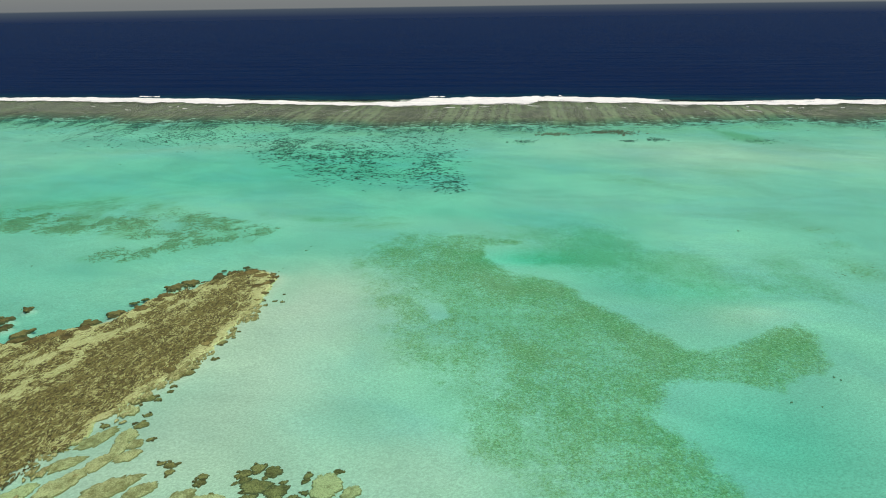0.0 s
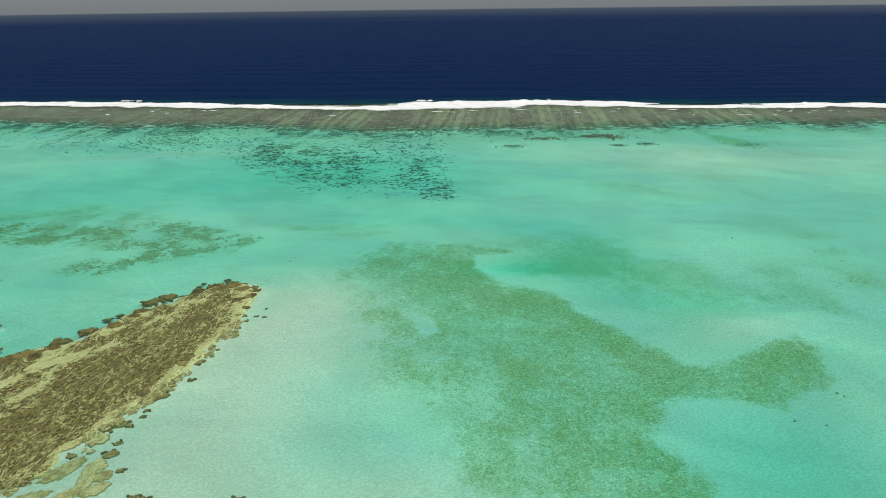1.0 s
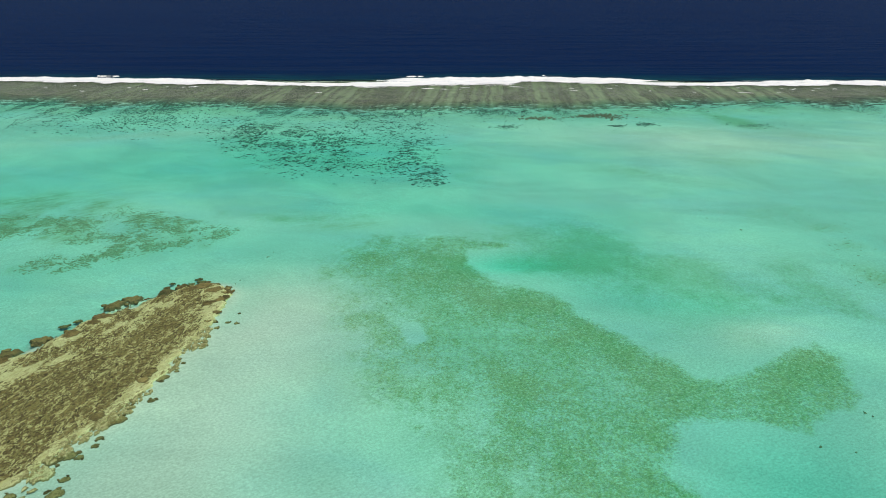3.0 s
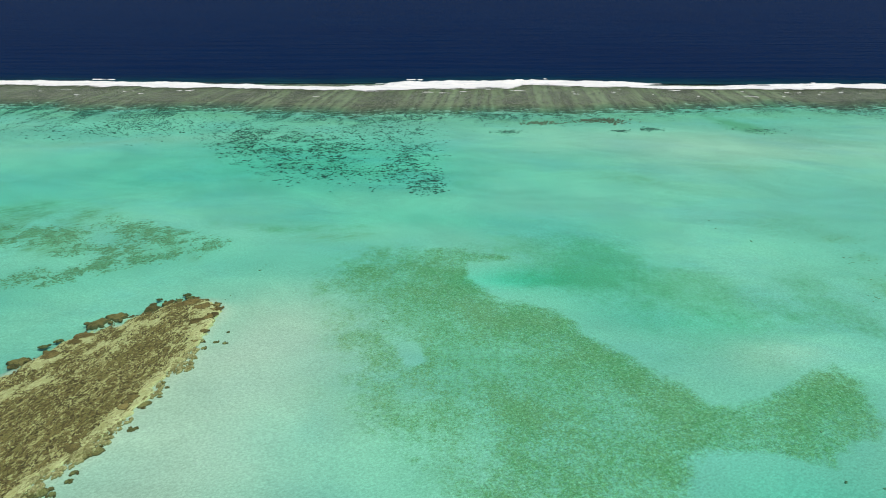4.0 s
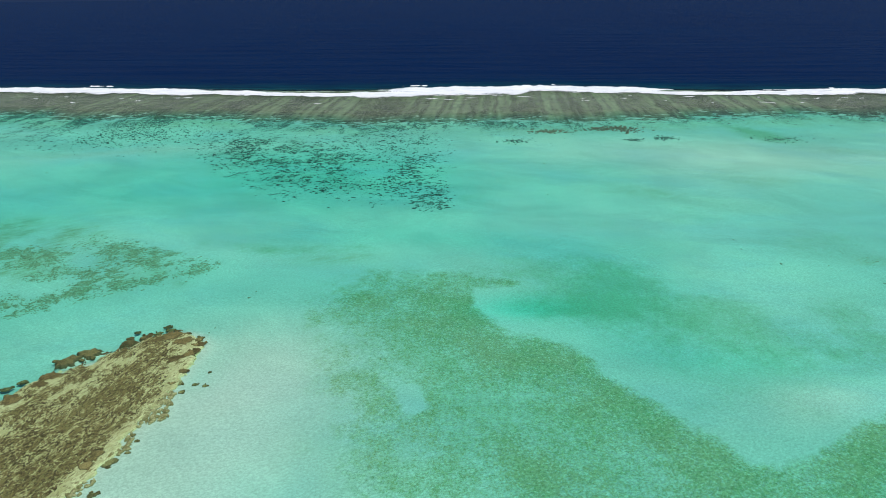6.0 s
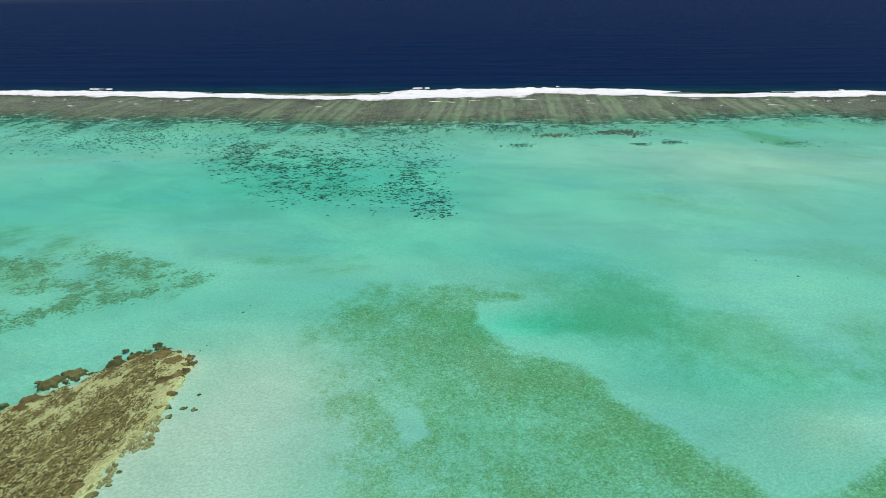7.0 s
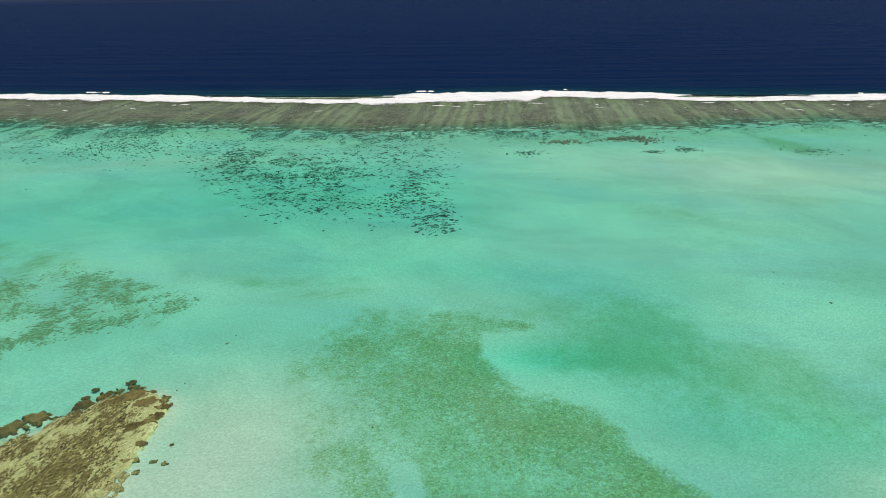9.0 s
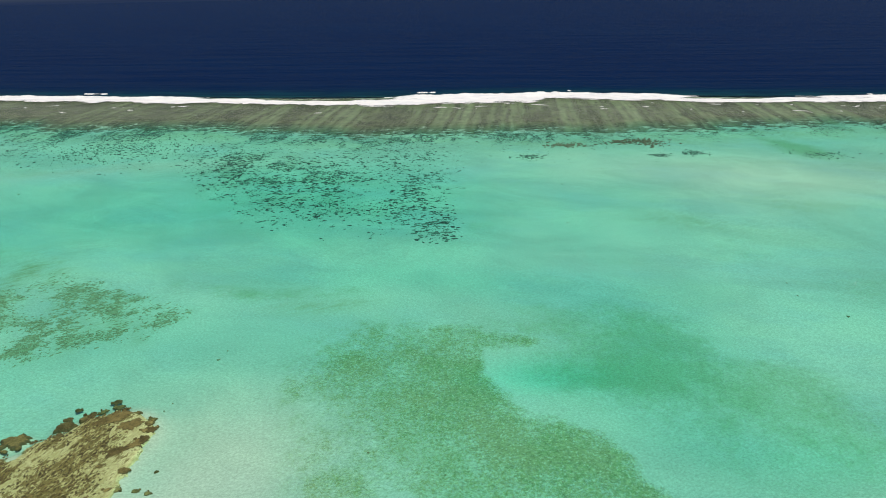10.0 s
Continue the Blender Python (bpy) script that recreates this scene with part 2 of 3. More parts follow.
def foam_material():
    """White water, torn open into lace where the attribute "foam" is low."""
    m, n = material("sea_foam")
    fine, mid = n.noise(0.8, detail=6, rough=0.7), n.noise(0.16, n.place((0.30, 1.4, 1)), detail=7, rough=0.72)
    c = n.mix(n.ramp(mid, 0.3, 0.6), (0.80, 0.77, 0.69), (0.98, 0.92, 0.80))
    p = n.add("ShaderNodeBsdfPrincipled")
    for k, v in (("Base Color", c), ("Roughness", 0.6), ("Specular IOR Level", 0.3), ("Normal", n.bump(n.math("ADD", fine, mid), 0.9, 0.7))):
        n.put(p, k, v)
    torn = n.math("ADD", n.attr("foam"), n.math("ADD", n.math("MULTIPLY", n.math("SUBTRACT", mid, 0.5), 2.2), n.math("MULTIPLY", n.math("SUBTRACT", fine, 0.5), 0.7)))
    lace = n.add("ShaderNodeMixShader")
    n.put(lace, 0, n.ramp(torn, 0.30, 0.55))
    n.put(lace, 1, n.add("ShaderNodeBsdfTransparent").outputs[0])
    n.put(lace, 2, p.outputs[0])
    n.end(lace.outputs[0])
    return m


MAT_GROUND, MAT_WATER, MAT_RUBBLE, MAT_FOAM = ground_material(), water_material(), rubble_material(), foam_material()
MAT_BROWN = coral_material("brown_coral", (0.052, 0.044, 0.013), (0.250, 0.205, 0.062), (0.105, 0.092, 0.032), 0.30, 2.8)
MAT_TAN = coral_material("tan_coral", (0.190, 0.170, 0.052), (0.58, 0.555, 0.240), (0.215, 0.190, 0.066), 0.16, 2.6)
MAT_OLIVE = coral_material("olive_coral", (0.085, 0.074, 0.020), (0.33, 0.285, 0.090), (0.092, 0.086, 0.028), 0.16, 2.4)
MAT_DARK = coral_material("dark_coral", (0.016, 0.040, 0.028), (0.20, 0.28, 0.18), (0.045, 0.085, 0.058), 0.75)
MAT_WEED = coral_material("weedy_coral", (0.125, 0.125, 0.048), (0.35, 0.345, 0.165), (0.24, 0.24, 0.11), 0.45)
MAT_RUST = coral_material("rust_coral", (0.14, 0.085, 0.045), (0.27, 0.20, 0.11), (0.13, 0.085, 0.045))


# ---- fields over the plan ----
def lattice(ix, iy, seed):
    h = (ix.astype(np.int64) * 374761393 + iy.astype(np.int64) * 668265263 + seed * 1442695041) & 0xFFFFFFFF
    h = ((h ^ (h >> 13)) * 1274126177) & 0xFFFFFFFF
    return ((h ^ (h >> 16)) & 0xFFFF) / 65535.0


def cloud(x, y, size, octaves=4, seed=0, keep=0.5):
    """Fractal value noise, 0 to 1, with features of that size."""
    total, amp, norm = np.zeros(np.broadcast(x, y).shape), 1.0, 0.0
    for o in range(octaves):
        u, v = x / size + 17.3 * o, y / size - 9.1 * o
        iu, iv = np.floor(u), np.floor(v)
        fu, fv = u - iu, v - iv
        fu, fv = fu * fu * (3 - 2 * fu), fv * fv * (3 - 2 * fv)
        s = seed * 31 + o
        n0 = lattice(iu, iv, s) * (1 - fu) + lattice(iu + 1, iv, s) * fu
        n1 = lattice(iu, iv + 1, s) * (1 - fu) + lattice(iu + 1, iv + 1, s) * fu
        total, norm, amp, size = total + amp * (n0 * (1 - fv) + n1 * fv), norm + amp, amp * keep, size / 2
    return total / norm


def step(v, lo, hi):
    t = np.clip((v - lo) / (hi - lo), 0, 1)
    return t * t * (3 - 2 * t)


def chain(x, y, nodes):
    """Signed distance to a chain of tapering capsules (x, y, radius); negative inside."""
    best = np.full(np.broadcast(x, y).shape, 1e9)
    for (x0, y0, r0), (x1, y1, r1) in zip(nodes, nodes[1:]):
        dx, dy = x1 - x0, y1 - y0
        t = np.clip(((x - x0) * dx + (y - y0) * dy) / (dx * dx + dy * dy), 0, 1)
        best = np.minimum(best, np.hypot(x - x0 - t * dx, y - y0 - t * dy) - (r0 + t * (r1 - r0)))
    return best


def outline(x, y, corners):
    """Signed distance to a closed outline; negative inside."""
    best, inside = np.full(np.broadcast(x, y).shape, 1e9), np.zeros(np.broadcast(x, y).shape, dtype=bool)
    for (x0, y0), (x1, y1) in zip(corners, corners[1:] + corners[:1]):
        dx, dy = x1 - x0, y1 - y0
        t = np.clip(((x - x0) * dx + (y - y0) * dy) / (dx * dx + dy * dy), 0, 1)
        best = np.minimum(best, np.hypot(x - x0 - t * dx, y - y0 - t * dy))
        if y0 != y1:
            inside ^= ((y0 > y) != (y1 > y)) & (x < dx * (y - y0) / dy + x0)
    return np.where(inside, -best, best)


def blob(x, y, cx, cy, sx, sy, turn=0.0):
    c, s = math.cos(radians(turn)), math.sin(radians(turn))
    u, v = (x - cx) * c + (y - cy) * s, (y - cy) * c - (x - cx) * s
    return np.exp(-(u / sx) ** 2 - (v / sy) ** 2)


def crest_line(x):
    """Where the swell breaks: y of the reef crest."""
    xc = np.clip(x, -1500, 1500)
    return 657 - 0.112 * xc + 13 * np.exp(-((xc - 120) / 95) ** 2) - 6 * np.exp(-((xc + 110) / 80) ** 2) + 7 * np.sin(xc / 160.0 + 1.0) * 0.5


def inner_line(x):
    """The lagoon edge of the reef flat."""
    xc = np.clip(x, -1500, 1500)
    left = np.where(xc < 0, -0.165 * xc, 0.0)
    return 523 + left + 8 * np.exp(-((xc - 250) / 90) ** 2) + 5 * np.sin(xc / 37.0) + 3 * np.sin(xc / 13.0 + 2) + 14 * (cloud(xc, xc * 0, 24, 4, 24) - 0.5)


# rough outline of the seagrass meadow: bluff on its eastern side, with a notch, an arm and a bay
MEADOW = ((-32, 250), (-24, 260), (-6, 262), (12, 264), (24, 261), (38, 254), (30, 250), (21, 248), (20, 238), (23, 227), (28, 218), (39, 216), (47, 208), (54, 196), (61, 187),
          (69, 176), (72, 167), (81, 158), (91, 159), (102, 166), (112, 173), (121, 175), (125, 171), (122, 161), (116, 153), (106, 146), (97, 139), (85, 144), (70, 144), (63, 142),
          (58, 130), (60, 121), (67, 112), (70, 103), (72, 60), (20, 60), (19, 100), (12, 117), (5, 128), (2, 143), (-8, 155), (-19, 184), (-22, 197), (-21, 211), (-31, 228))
# thicker (plus) and thinner (minus) stands of seagrass: x, y, reach, reach, turn, amount
STANDS = ((114, 166, 11, 7, 10, 0.40), (104, 157, 9, 5, 30, 0.22), (68, 156, 9, 7, 0, 0.25), (58, 178, 12, 7, -45, 0.26), (50, 112, 14, 10, 0, 0.16), (-24, 238, 12, 11, 0, 0.34), (8, 240, 10, 6, 0, 0.34), (10, 226, 11, 8, 0, 0.36), (25, 208, 11, 7, -30, 0.36), (41, 201, 12, 7, -25, 0.34), (47, 186, 14, 9, -20, 0.26),
          (22, 163, 7, 9, 20, 0.38), (2, 206, 16, 7, 0, -0.22), (8, 190, 14, 8, 0, -0.20), (20, 178, 13, 7, 0, -0.20),
          (-30, 210, 12, 14, 0, -0.15))
REEF = ((-76, 211, 9), (-89, 186, 20), (-101, 160, 25), (-130, 130, 36), (-170, 85, 58), (-230, 40, 80))
# depth of the lagoon: places that are shallower (minus) or deeper (plus): x, y, reach, reach, turn, metres
SHOALS = ((-62, 148, 33, 58, -20, -1.95), (-45, 100, 45, 32, 0, -1.0), (-52, 192, 21, 30, 0, -1.05), (108, 181, 21, 10, 12, -0.9), (-60, 254, 55, 22, 5, 0.4), (205, 415, 130, 48, -8, -1.15), (-190, 455, 90, 14, 8, -0.6),
          (-150, 225, 45, 16, 25, 0.3), (-235, 345, 70, 60, 0, 0.6), (2, 102, 30, 17, 0, -0.8), (36, 236, 20, 8, 0, 1.5), (70, 245, 32, 30, -45, 0.95), (15, 292, 95, 17, -10, 0.65),
          (84, 118, 24, 20, 0, 1.1), (96, 203, 32, 13, -10, 0.7), (-70, 390, 125, 66, 0, 1.5))


# coral along the rim of the patch reef: x, y, radius
EDGE = ((-142.2, 172.2, 3.4), (-140.4, 167.5, 3.6), (-132.7, 167.7, 4), (-129.0, 170.8, 3.6), (-124.7, 169.2, 2.6), (-134.4, 166.0, 3), (-122.2, 178.9, 3.2),
        (-117.0, 186.1, 3.3), (-121.8, 174.7, 2.6), (-109.0, 188.4, 3.3), (-104.8, 198.5, 3.0), (-104.3, 206.7, 3.6), (-99.9, 210.6, 3.9), (-90.2, 215.5, 2.8),
        (-86.0, 218.1, 2.0), (-81.3, 216.3, 2.0), (-78.0, 218.4, 3.6), (-73.2, 215.0, 3.2), (-68.8, 208.1, 2.2), (-72.1, 205.7, 2.6), (-67.3, 213.2, 1.2),
        (-67.7, 209.6, 1.3), (-105.7, 194.9, 2.2), (-115.1, 194.7, 1.2), (-112.3, 197.8, 1.0), (-151.2, 190.0, 1.6), (-82.1, 225.8, 1.0), (-80.7, 223.5, 1.1),
        (-83.8, 221.9, 0.9), (-91.0, 222.7, 0.8), (-151.1, 176.6, 2.8), (-154.1, 182.2, 2.2))


def mat_edge(x, y):
    """Distance to the nearest of the large coral mats along the rim."""
    best = np.full(np.broadcast(x, y).shape, 1e9)
    for cx, cy, r in EDGE:
        if r > 1.5:
            best = np.minimum(best, np.hypot(x - cx, (y - cy) * 1.35) - 0.62 * r)
    return best


def reef_edge(x, y):
    """Distance to the ragged outline of the patch reef; negative inside."""
    bank = chain(x, y, REEF) - 2.0 * step(-(x + 0.4 * (160 - y)), 94, 106) + 9 * (cloud(x, y, 15, 4, 41) - 0.5) + 5 * (cloud(x, y, 4, 3, 42) - 0.5) + 2.5 * (cloud(x, y, 1.7, 2, 40) - 0.5)
    return bank


def west_density(x, y):
    d = np.minimum(chain(x, y, ((-82, 273, 4), (-96, 266, 7), (-112, 260, 6), (-130, 253, 8), (-150, 244, 5))), chain(x, y, ((-104, 274, 5), (-124, 290, 7), (-141, 298, 8), (-160, 286, 12), (-190, 284, 15), (-240, 300, 13))))
    d = np.minimum(d, chain(x, y, ((-84, 276, 5), (-101, 275, 8), (-115, 285, 9))))
    d = np.minimum(d, chain(x, y, ((-118, 268, 6), (-145, 270, 7))) + 1) + 14 * (cloud(x, y, 14, 4, 53) - 0.5)
    return step(-d, -4, 7) * (0.10 + 0.90 * step(cloud(x, y, 8, 4, 54, 0.6), 0.40, 0.62))


def fields(x, y):
    """Height of the bottom and what covers it."""
    warp = cloud(x, y, 26, 4, 3) - 0.5
    fine = cloud(x, y, 7, 3, 4) - 0.5
    depth = 2.75 + 0.8 * (cloud(x, y, 120, 3, 5) - 0.5) + 0.25 * warp
    xw, yw = x + 34 * (cloud(x, y, 55, 4, 6) - 0.5), y + 26 * (cloud(x, y, 55, 4, 7) - 0.5)
    for cx, cy, sx, sy, turn, d in SHOALS:
        depth = depth + d * (blob(xw, yw, cx, cy, sx, sy, turn) if max(sx, sy) > 25 else blob(x, y, cx, cy, sx, sy, turn))
    depth = 0.85 + np.logaddexp(0, (depth - 0.85) * 3.0) / 3.0
    near = np.maximum(np.exp(-(np.maximum(chain(x, y, REEF), 0) / 3.2) ** 2), blob(x, y, -82, 107, 22, 18))
    sandy = step(x + 0.45 * (160 - y), -98, -78) * np.exp(-(np.maximum(chain(x, y, REEF), 0) / 5.5) ** 2)
    depth = depth * (1 - near) + 0.85 * near
    rim = np.exp(-(np.maximum(mat_edge(x, y) - 0.3, 0) / 1.5) ** 2) * (mat_edge(x, y) < 20)
    depth = depth * (1 - rim) + 1.3 * rim
    depth = depth * (1 - 0.7 * sandy) + 0.6 * 0.7 * sandy
    # seagrass: bluff to the east, thinning out over the sand to the west
    crumb = cloud(x, y, 3.2, 3, 18, 0.6) - 0.5
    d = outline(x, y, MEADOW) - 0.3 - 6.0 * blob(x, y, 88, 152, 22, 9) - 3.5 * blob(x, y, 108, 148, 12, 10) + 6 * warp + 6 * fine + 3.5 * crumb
    inland = x - (-31 + 0.40 * (228 - y))
    soft = np.maximum((1 - step(inland, -4, 34)) * step(262 - y, 0, 25), 0.7 * step(y, 240, 256) * (1 - step(x, -2, 18)))
    patch = step(cloud(x, y, 13, 5, 19, 0.62), 0.36, 0.60)
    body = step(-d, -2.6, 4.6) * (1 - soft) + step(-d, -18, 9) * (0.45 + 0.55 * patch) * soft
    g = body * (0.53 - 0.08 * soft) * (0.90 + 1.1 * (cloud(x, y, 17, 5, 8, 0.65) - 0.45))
    xs_, ys_ = x + 14 * (cloud(x, y, 16, 3, 15) - 0.5), y + 14 * (cloud(x, y, 16, 3, 16) - 0.5)
    for cx, cy, sx, sy, turn, much in STANDS:
        g = g + 0.95 * much * blob(xs_, ys_, cx, cy, sx, sy, turn) * body
    bare = (1 - 0.9 * step(5.0 - np.hypot(x + 3, (y - 188) * 0.8) - 6 * fine - 3 * crumb, -1.0, 1.5))
    g = g * bare
    # thin algal film: the western patch and faint bands on the far sand
    f = 0.75 * step(-(chain(x, y, ((-88, 270, 5), (-115, 268, 12), (-140, 276, 20), (-180, 300, 28))) + 22 * warp + 16 * fine), -8, 12) * step(cloud(x, y, 16, 4, 12), 0.35, 0.6)
    f = np.maximum(f, 0.78 * west_density(x, y))
    f = np.maximum(f, 0.95 * blob(xw, yw, -222, 325, 40, 11, 5) * (0.5 + 1.0 * (cloud(x, y, 12, 4, 17) - 0.1)))
    f = np.maximum(f, 0.32 * blob(xw, yw, 125, 350, 45, 12, -20) + 0.3 * blob(xw, yw, 190, 372, 40, 12, -15) + 0.5 * blob(xw, yw, -40, 274, 14, 5))
    f = np.maximum(f, 0.3 * blob(xw, yw, 250, 425, 60, 9, -10) + 0.3 * blob(xw, yw, -215, 452, 60, 7, 3))
    f = np.maximum(f, 0.6 * blob(x, y, -88, 430, 75, 38, -53) * (0.15 + 0.85 * step(cloud(x, y, 13, 5, 51, 0.65), 0.36, 0.66)))
    f = np.maximum(f, 0.75 * blob(x, y, 171, 217, 8, 9) + 0.6 * blob(x, y, 180, 245, 6, 4) + 0.45 * blob(x, y, 179, 264, 9, 5))
    # even green growth on the deeper sand, with drifted edges
    drift = 0.85 * blob(xw, yw, 52, 262, 30, 20, -15) + 0.8 * blob(xw, yw, 72, 244, 24, 20, -40) + 0.95 * blob(xw, yw, 106, 231, 16, 10, -10) + 0.8 * blob(xw, yw, 114, 211, 30, 13, -15) + 1.1 * blob(xw, yw, 148, 208, 7, 30, 4)
    drift = drift + 0.6 * blob(xw, yw, 172, 222, 9, 16, 20) + 0.7 * blob(xw, yw, -41, 284, 26, 9, 0) + 0.5 * blob(xw, yw, -72, 292, 30, 8, -5)
    w = 0.48 * step(drift + 0.9 * warp + 0.45 * fine, 0.05, 0.95) + 1.2 * blob(x, y, 244, 474, 8 + 0.12 * np.clip(500 - y, 0, 60), 28, 18) + 0.2 * blob(xw, yw, 165, 285, 22, 18) + 0.26 * blob(xw, yw, 84, 226, 52, 34, -30)
    w = np.maximum(w, 0.62 * body * bare)
    w = w * (0.9 + 0.7 * warp)
    # reef flat and fore reef
    yi, yc = inner_line(x), crest_line(x)
    flat = step(y, yi - 30, yi + 36)
    lean = x - 0.13 * (y - 590) + 5 * warp
    bar = np.sin(lean / 4.3 + 3.0 * (cloud(lean, y * 0 + 3.0, 40, 3, 21) - 0.5) * 4) * 0.5 + 0.5
    fine_bar = np.sin(lean / 1.45 + 9 * cloud(lean, y * 0 + 7.0, 30, 2, 25)) * 0.5 + 0.5
    bar = (0.66 * step(0.55 * bar + 0.45 * fine_bar, 0.15, 0.85) + 0.12) * step(cloud(lean, y * 0.15, 28, 3, 22), 0.32, 0.56) * (0.45 + 0.55 * step(x, -230, -60))
    f = np.maximum(f, 0.75 * np.exp(-((yi - y - 16) / 20.0) ** 2) * (0.6 + 0.8 * (cloud(x, y, 20, 4, 26) - 0.3)))
    ramp = step(y, yi - 6, yi + 34)
    depth = depth * (1 - ramp) + 0.32 * ramp
    depth = depth + 0.14 * bar * flat - 0.12 * (cloud(x, y, 9, 3, 23) - 0.5) * flat
    out = np.maximum(y - yc - 14, 0)
    flat = flat * (1 - 0.9 * step(y - yc, 2, 22))
    depth = depth + 7.5 * step(out, 0, 26) + 14 * step(out, 20, 70) + 55 * step(out, 60, 330)
    return -np.maximum(depth, 0.06), np.clip(g, 0, 1), np.clip(f, 0, 1), flat, bar * flat, np.clip(w, 0, 1)


def stretch(lo, hi, near_lo, near_hi, pitch, growth=1.22):
    """Grid lines: even between near_lo and near_hi, wider and wider beyond."""
    lines = list(np.arange(near_lo, near_hi + 0.01, pitch))
    w, v = pitch * growth, near_hi
    while v < hi:
        v = min(v + w, hi)
        lines.append(v)
        w *= growth
    w, v, head = pitch * growth, near_lo, []
    while v > lo:
        v = max(v - w, lo)
        head.append(v)
        w *= growth
    return np.array(head[::-1] + lines)


def sheet(name, xs, ys, z, attrs, mat, keep=None, lines=None):
    """A grid of quads over the lines xs and ys, with point attributes."""
    nx, ny = len(xs), len(ys)
    gx, gy = np.meshgrid(xs, ys)
    gy = gy if lines is None else lines
    i = np.arange(nx * ny).reshape(ny, nx)
    quads = np.stack([i[:-1, :-1], i[:-1, 1:], i[1:, 1:], i[1:, :-1]], -1).reshape(-1, 4)
    co = np.stack([gx, gy, z], -1).reshape(-1, 3)
    attrs = {k: v.ravel() for k, v in attrs.items()}
    if keep is not None:
        quads = quads[keep.ravel()[quads].all(1)]
        used, inv = np.unique(quads, return_inverse=True)
        co, quads, attrs = co[used], inv.reshape(-1, 4), {k: v[used] for k, v in attrs.items()}
    me = bpy.data.meshes.new(name)
    me.vertices.add(len(co))
    me.vertices.foreach_set("co", co.ravel())
    me.loops.add(quads.size)
    me.loops.foreach_set("vertex_index", quads.ravel().astype(np.int32))
    me.polygons.add(len(quads))
    me.polygons.foreach_set("loop_start", np.arange(0, quads.size, 4, dtype=np.int32))
    me.polygons.foreach_set("use_smooth", np.ones(len(quads), dtype=bool))
    me.update(calc_edges=True)
    for k, v in attrs.items():
        me.attributes.new(k, "FLOAT", "POINT").data.foreach_set("value", v.astype(np.float32))
    me.materials.append(mat)
    return me


# ---- ground and water ----
xs = np.unique(np.concatenate([stretch(-4900, 4900, -600, 600, 2.0), np.arange(-240, 186, 1.0)]))
ys = np.unique(np.concatenate([stretch(-3000, 4950, 40, 730, 2.0), np.arange(90, 300, 1.0)]))
gx, gy = np.meshgrid(xs, ys)
gz, grass, film, flat, groove, weed = fields(gx, gy)
ground = tagged(new("ground", sheet("ground", xs, ys, gz, {"grass": grass, "film": film, "flat": flat, "groove": groove, "weed": weed}, MAT_GROUND)),
                "shallow turquoise lagoon over pale sand, green seagrass and brown reef flat", "lagoon", kind="structure")

xs, ys = stretch(-4900, 4900, -640, 640, 5.0), stretch(-16, 4950, -16, 840, 4.0, 1.05)
gx, offshore = np.meshgrid(xs, ys)
gy = offshore + crest_line(gx)
sea, fall = step(offshore, 4, 90), -fields(gx, gy)[0]
wob = 30 * (cloud(gx, gy, 260, 3, 31) - 0.5)
swell = np.sin((offshore + wob) / 11.0) * 0.45 * step(cloud(gx, gy * 0.5, 150, 3, 32), 0.3, 0.7) + 0.5 * (cloud(gx * 0.35, gy, 22, 3, 33) - 0.5)
water = tagged(new("water", sheet("water", xs, ys, swell * sea * step(3500 - gy, 0, 1500) - 0.9 * step(-offshore, -4, 16), {"open_sea": sea, "body": 1 - np.exp(-0.9 * np.maximum(fall - 0.35, 0)), "deep": 1 - np.exp(-0.085 * fall)}, MAT_WATER, lines=np.minimum(gy, 4960))),
               "dark blue ocean water with low swell outside the reef", "sea", kind="structure")


# ---- coral ----
def part(name, data, mat, parent, label=""):
    ob = new(name, data)
    if mat and not data.materials:
        data.materials.append(mat)
    ob.parent = parent
    return tagged(ob, label)


def coral_shape(rng, segs=16, lumps=0.3, top=0.55, knobs=0.12, rings=((1.06, -0.8, 1.0), (1.0, 0.15, 1.0), (0.88, 0.7, 0.75))):
    """Points and faces of one coral head of radius 1: an uneven outline, steep sides, a knobbly flat top. Height 1 above the water, foot below it."""
    ph = rng.uniform(0, 6.28, 6)
    th = np.arange(segs) * 2 * np.pi / segs
    out = 1 + lumps * (0.6 * np.sin(2 * th + ph[0]) + 0.5 * np.sin(3 * th + ph[1]) + 0.4 * np.sin(5 * th + ph[2]) + 0.4 * np.sin(8 * th + ph[3]) + 0.3 * np.sin(13 * th + ph[4]) + 0.25 * np.sin(21 * th + ph[5])) + rng.uniform(-0.08, 0.08, segs)
    pts, rim = [], []
    for r, z, e in (*rings, (top, 1.0, 0.25)):
        for k in range(segs):
            pts.append((out[k] * r * math.cos(th[k]), out[k] * r * math.sin(th[k]), z + (rng.uniform(-knobs, knobs) * 2.0 if z > 0 else 0)))
            rim.append(e)
    pts.append((0.05, 0.03, 1.0))
    rim.append(0.0)
    faces = [(a * segs + k, a * segs + (k + 1) % segs, (a + 1) * segs + (k + 1) % segs, (a + 1) * segs + k) for a in range(len(rings)) for k in range(segs)]
    last = len(rings) * segs
    faces += [(last + k, last + (k + 1) % segs, last + segs) for k in range(segs)]
    return np.array(pts), faces, np.array(rim)


def coral_mesh(name, rng, mat, **shape):
    pts, faces, rim = coral_shape(rng, **shape)
    me = bpy.data.meshes.new(name)
    me.from_pydata(pts.tolist(), [], faces)
    me.attributes.new("rim", "FLOAT", "POINT").data.foreach_set("value", rim.astype(np.float32))
    for p in me.polygons:
        p.use_smooth = True
    me.materials.append(mat)
    return me


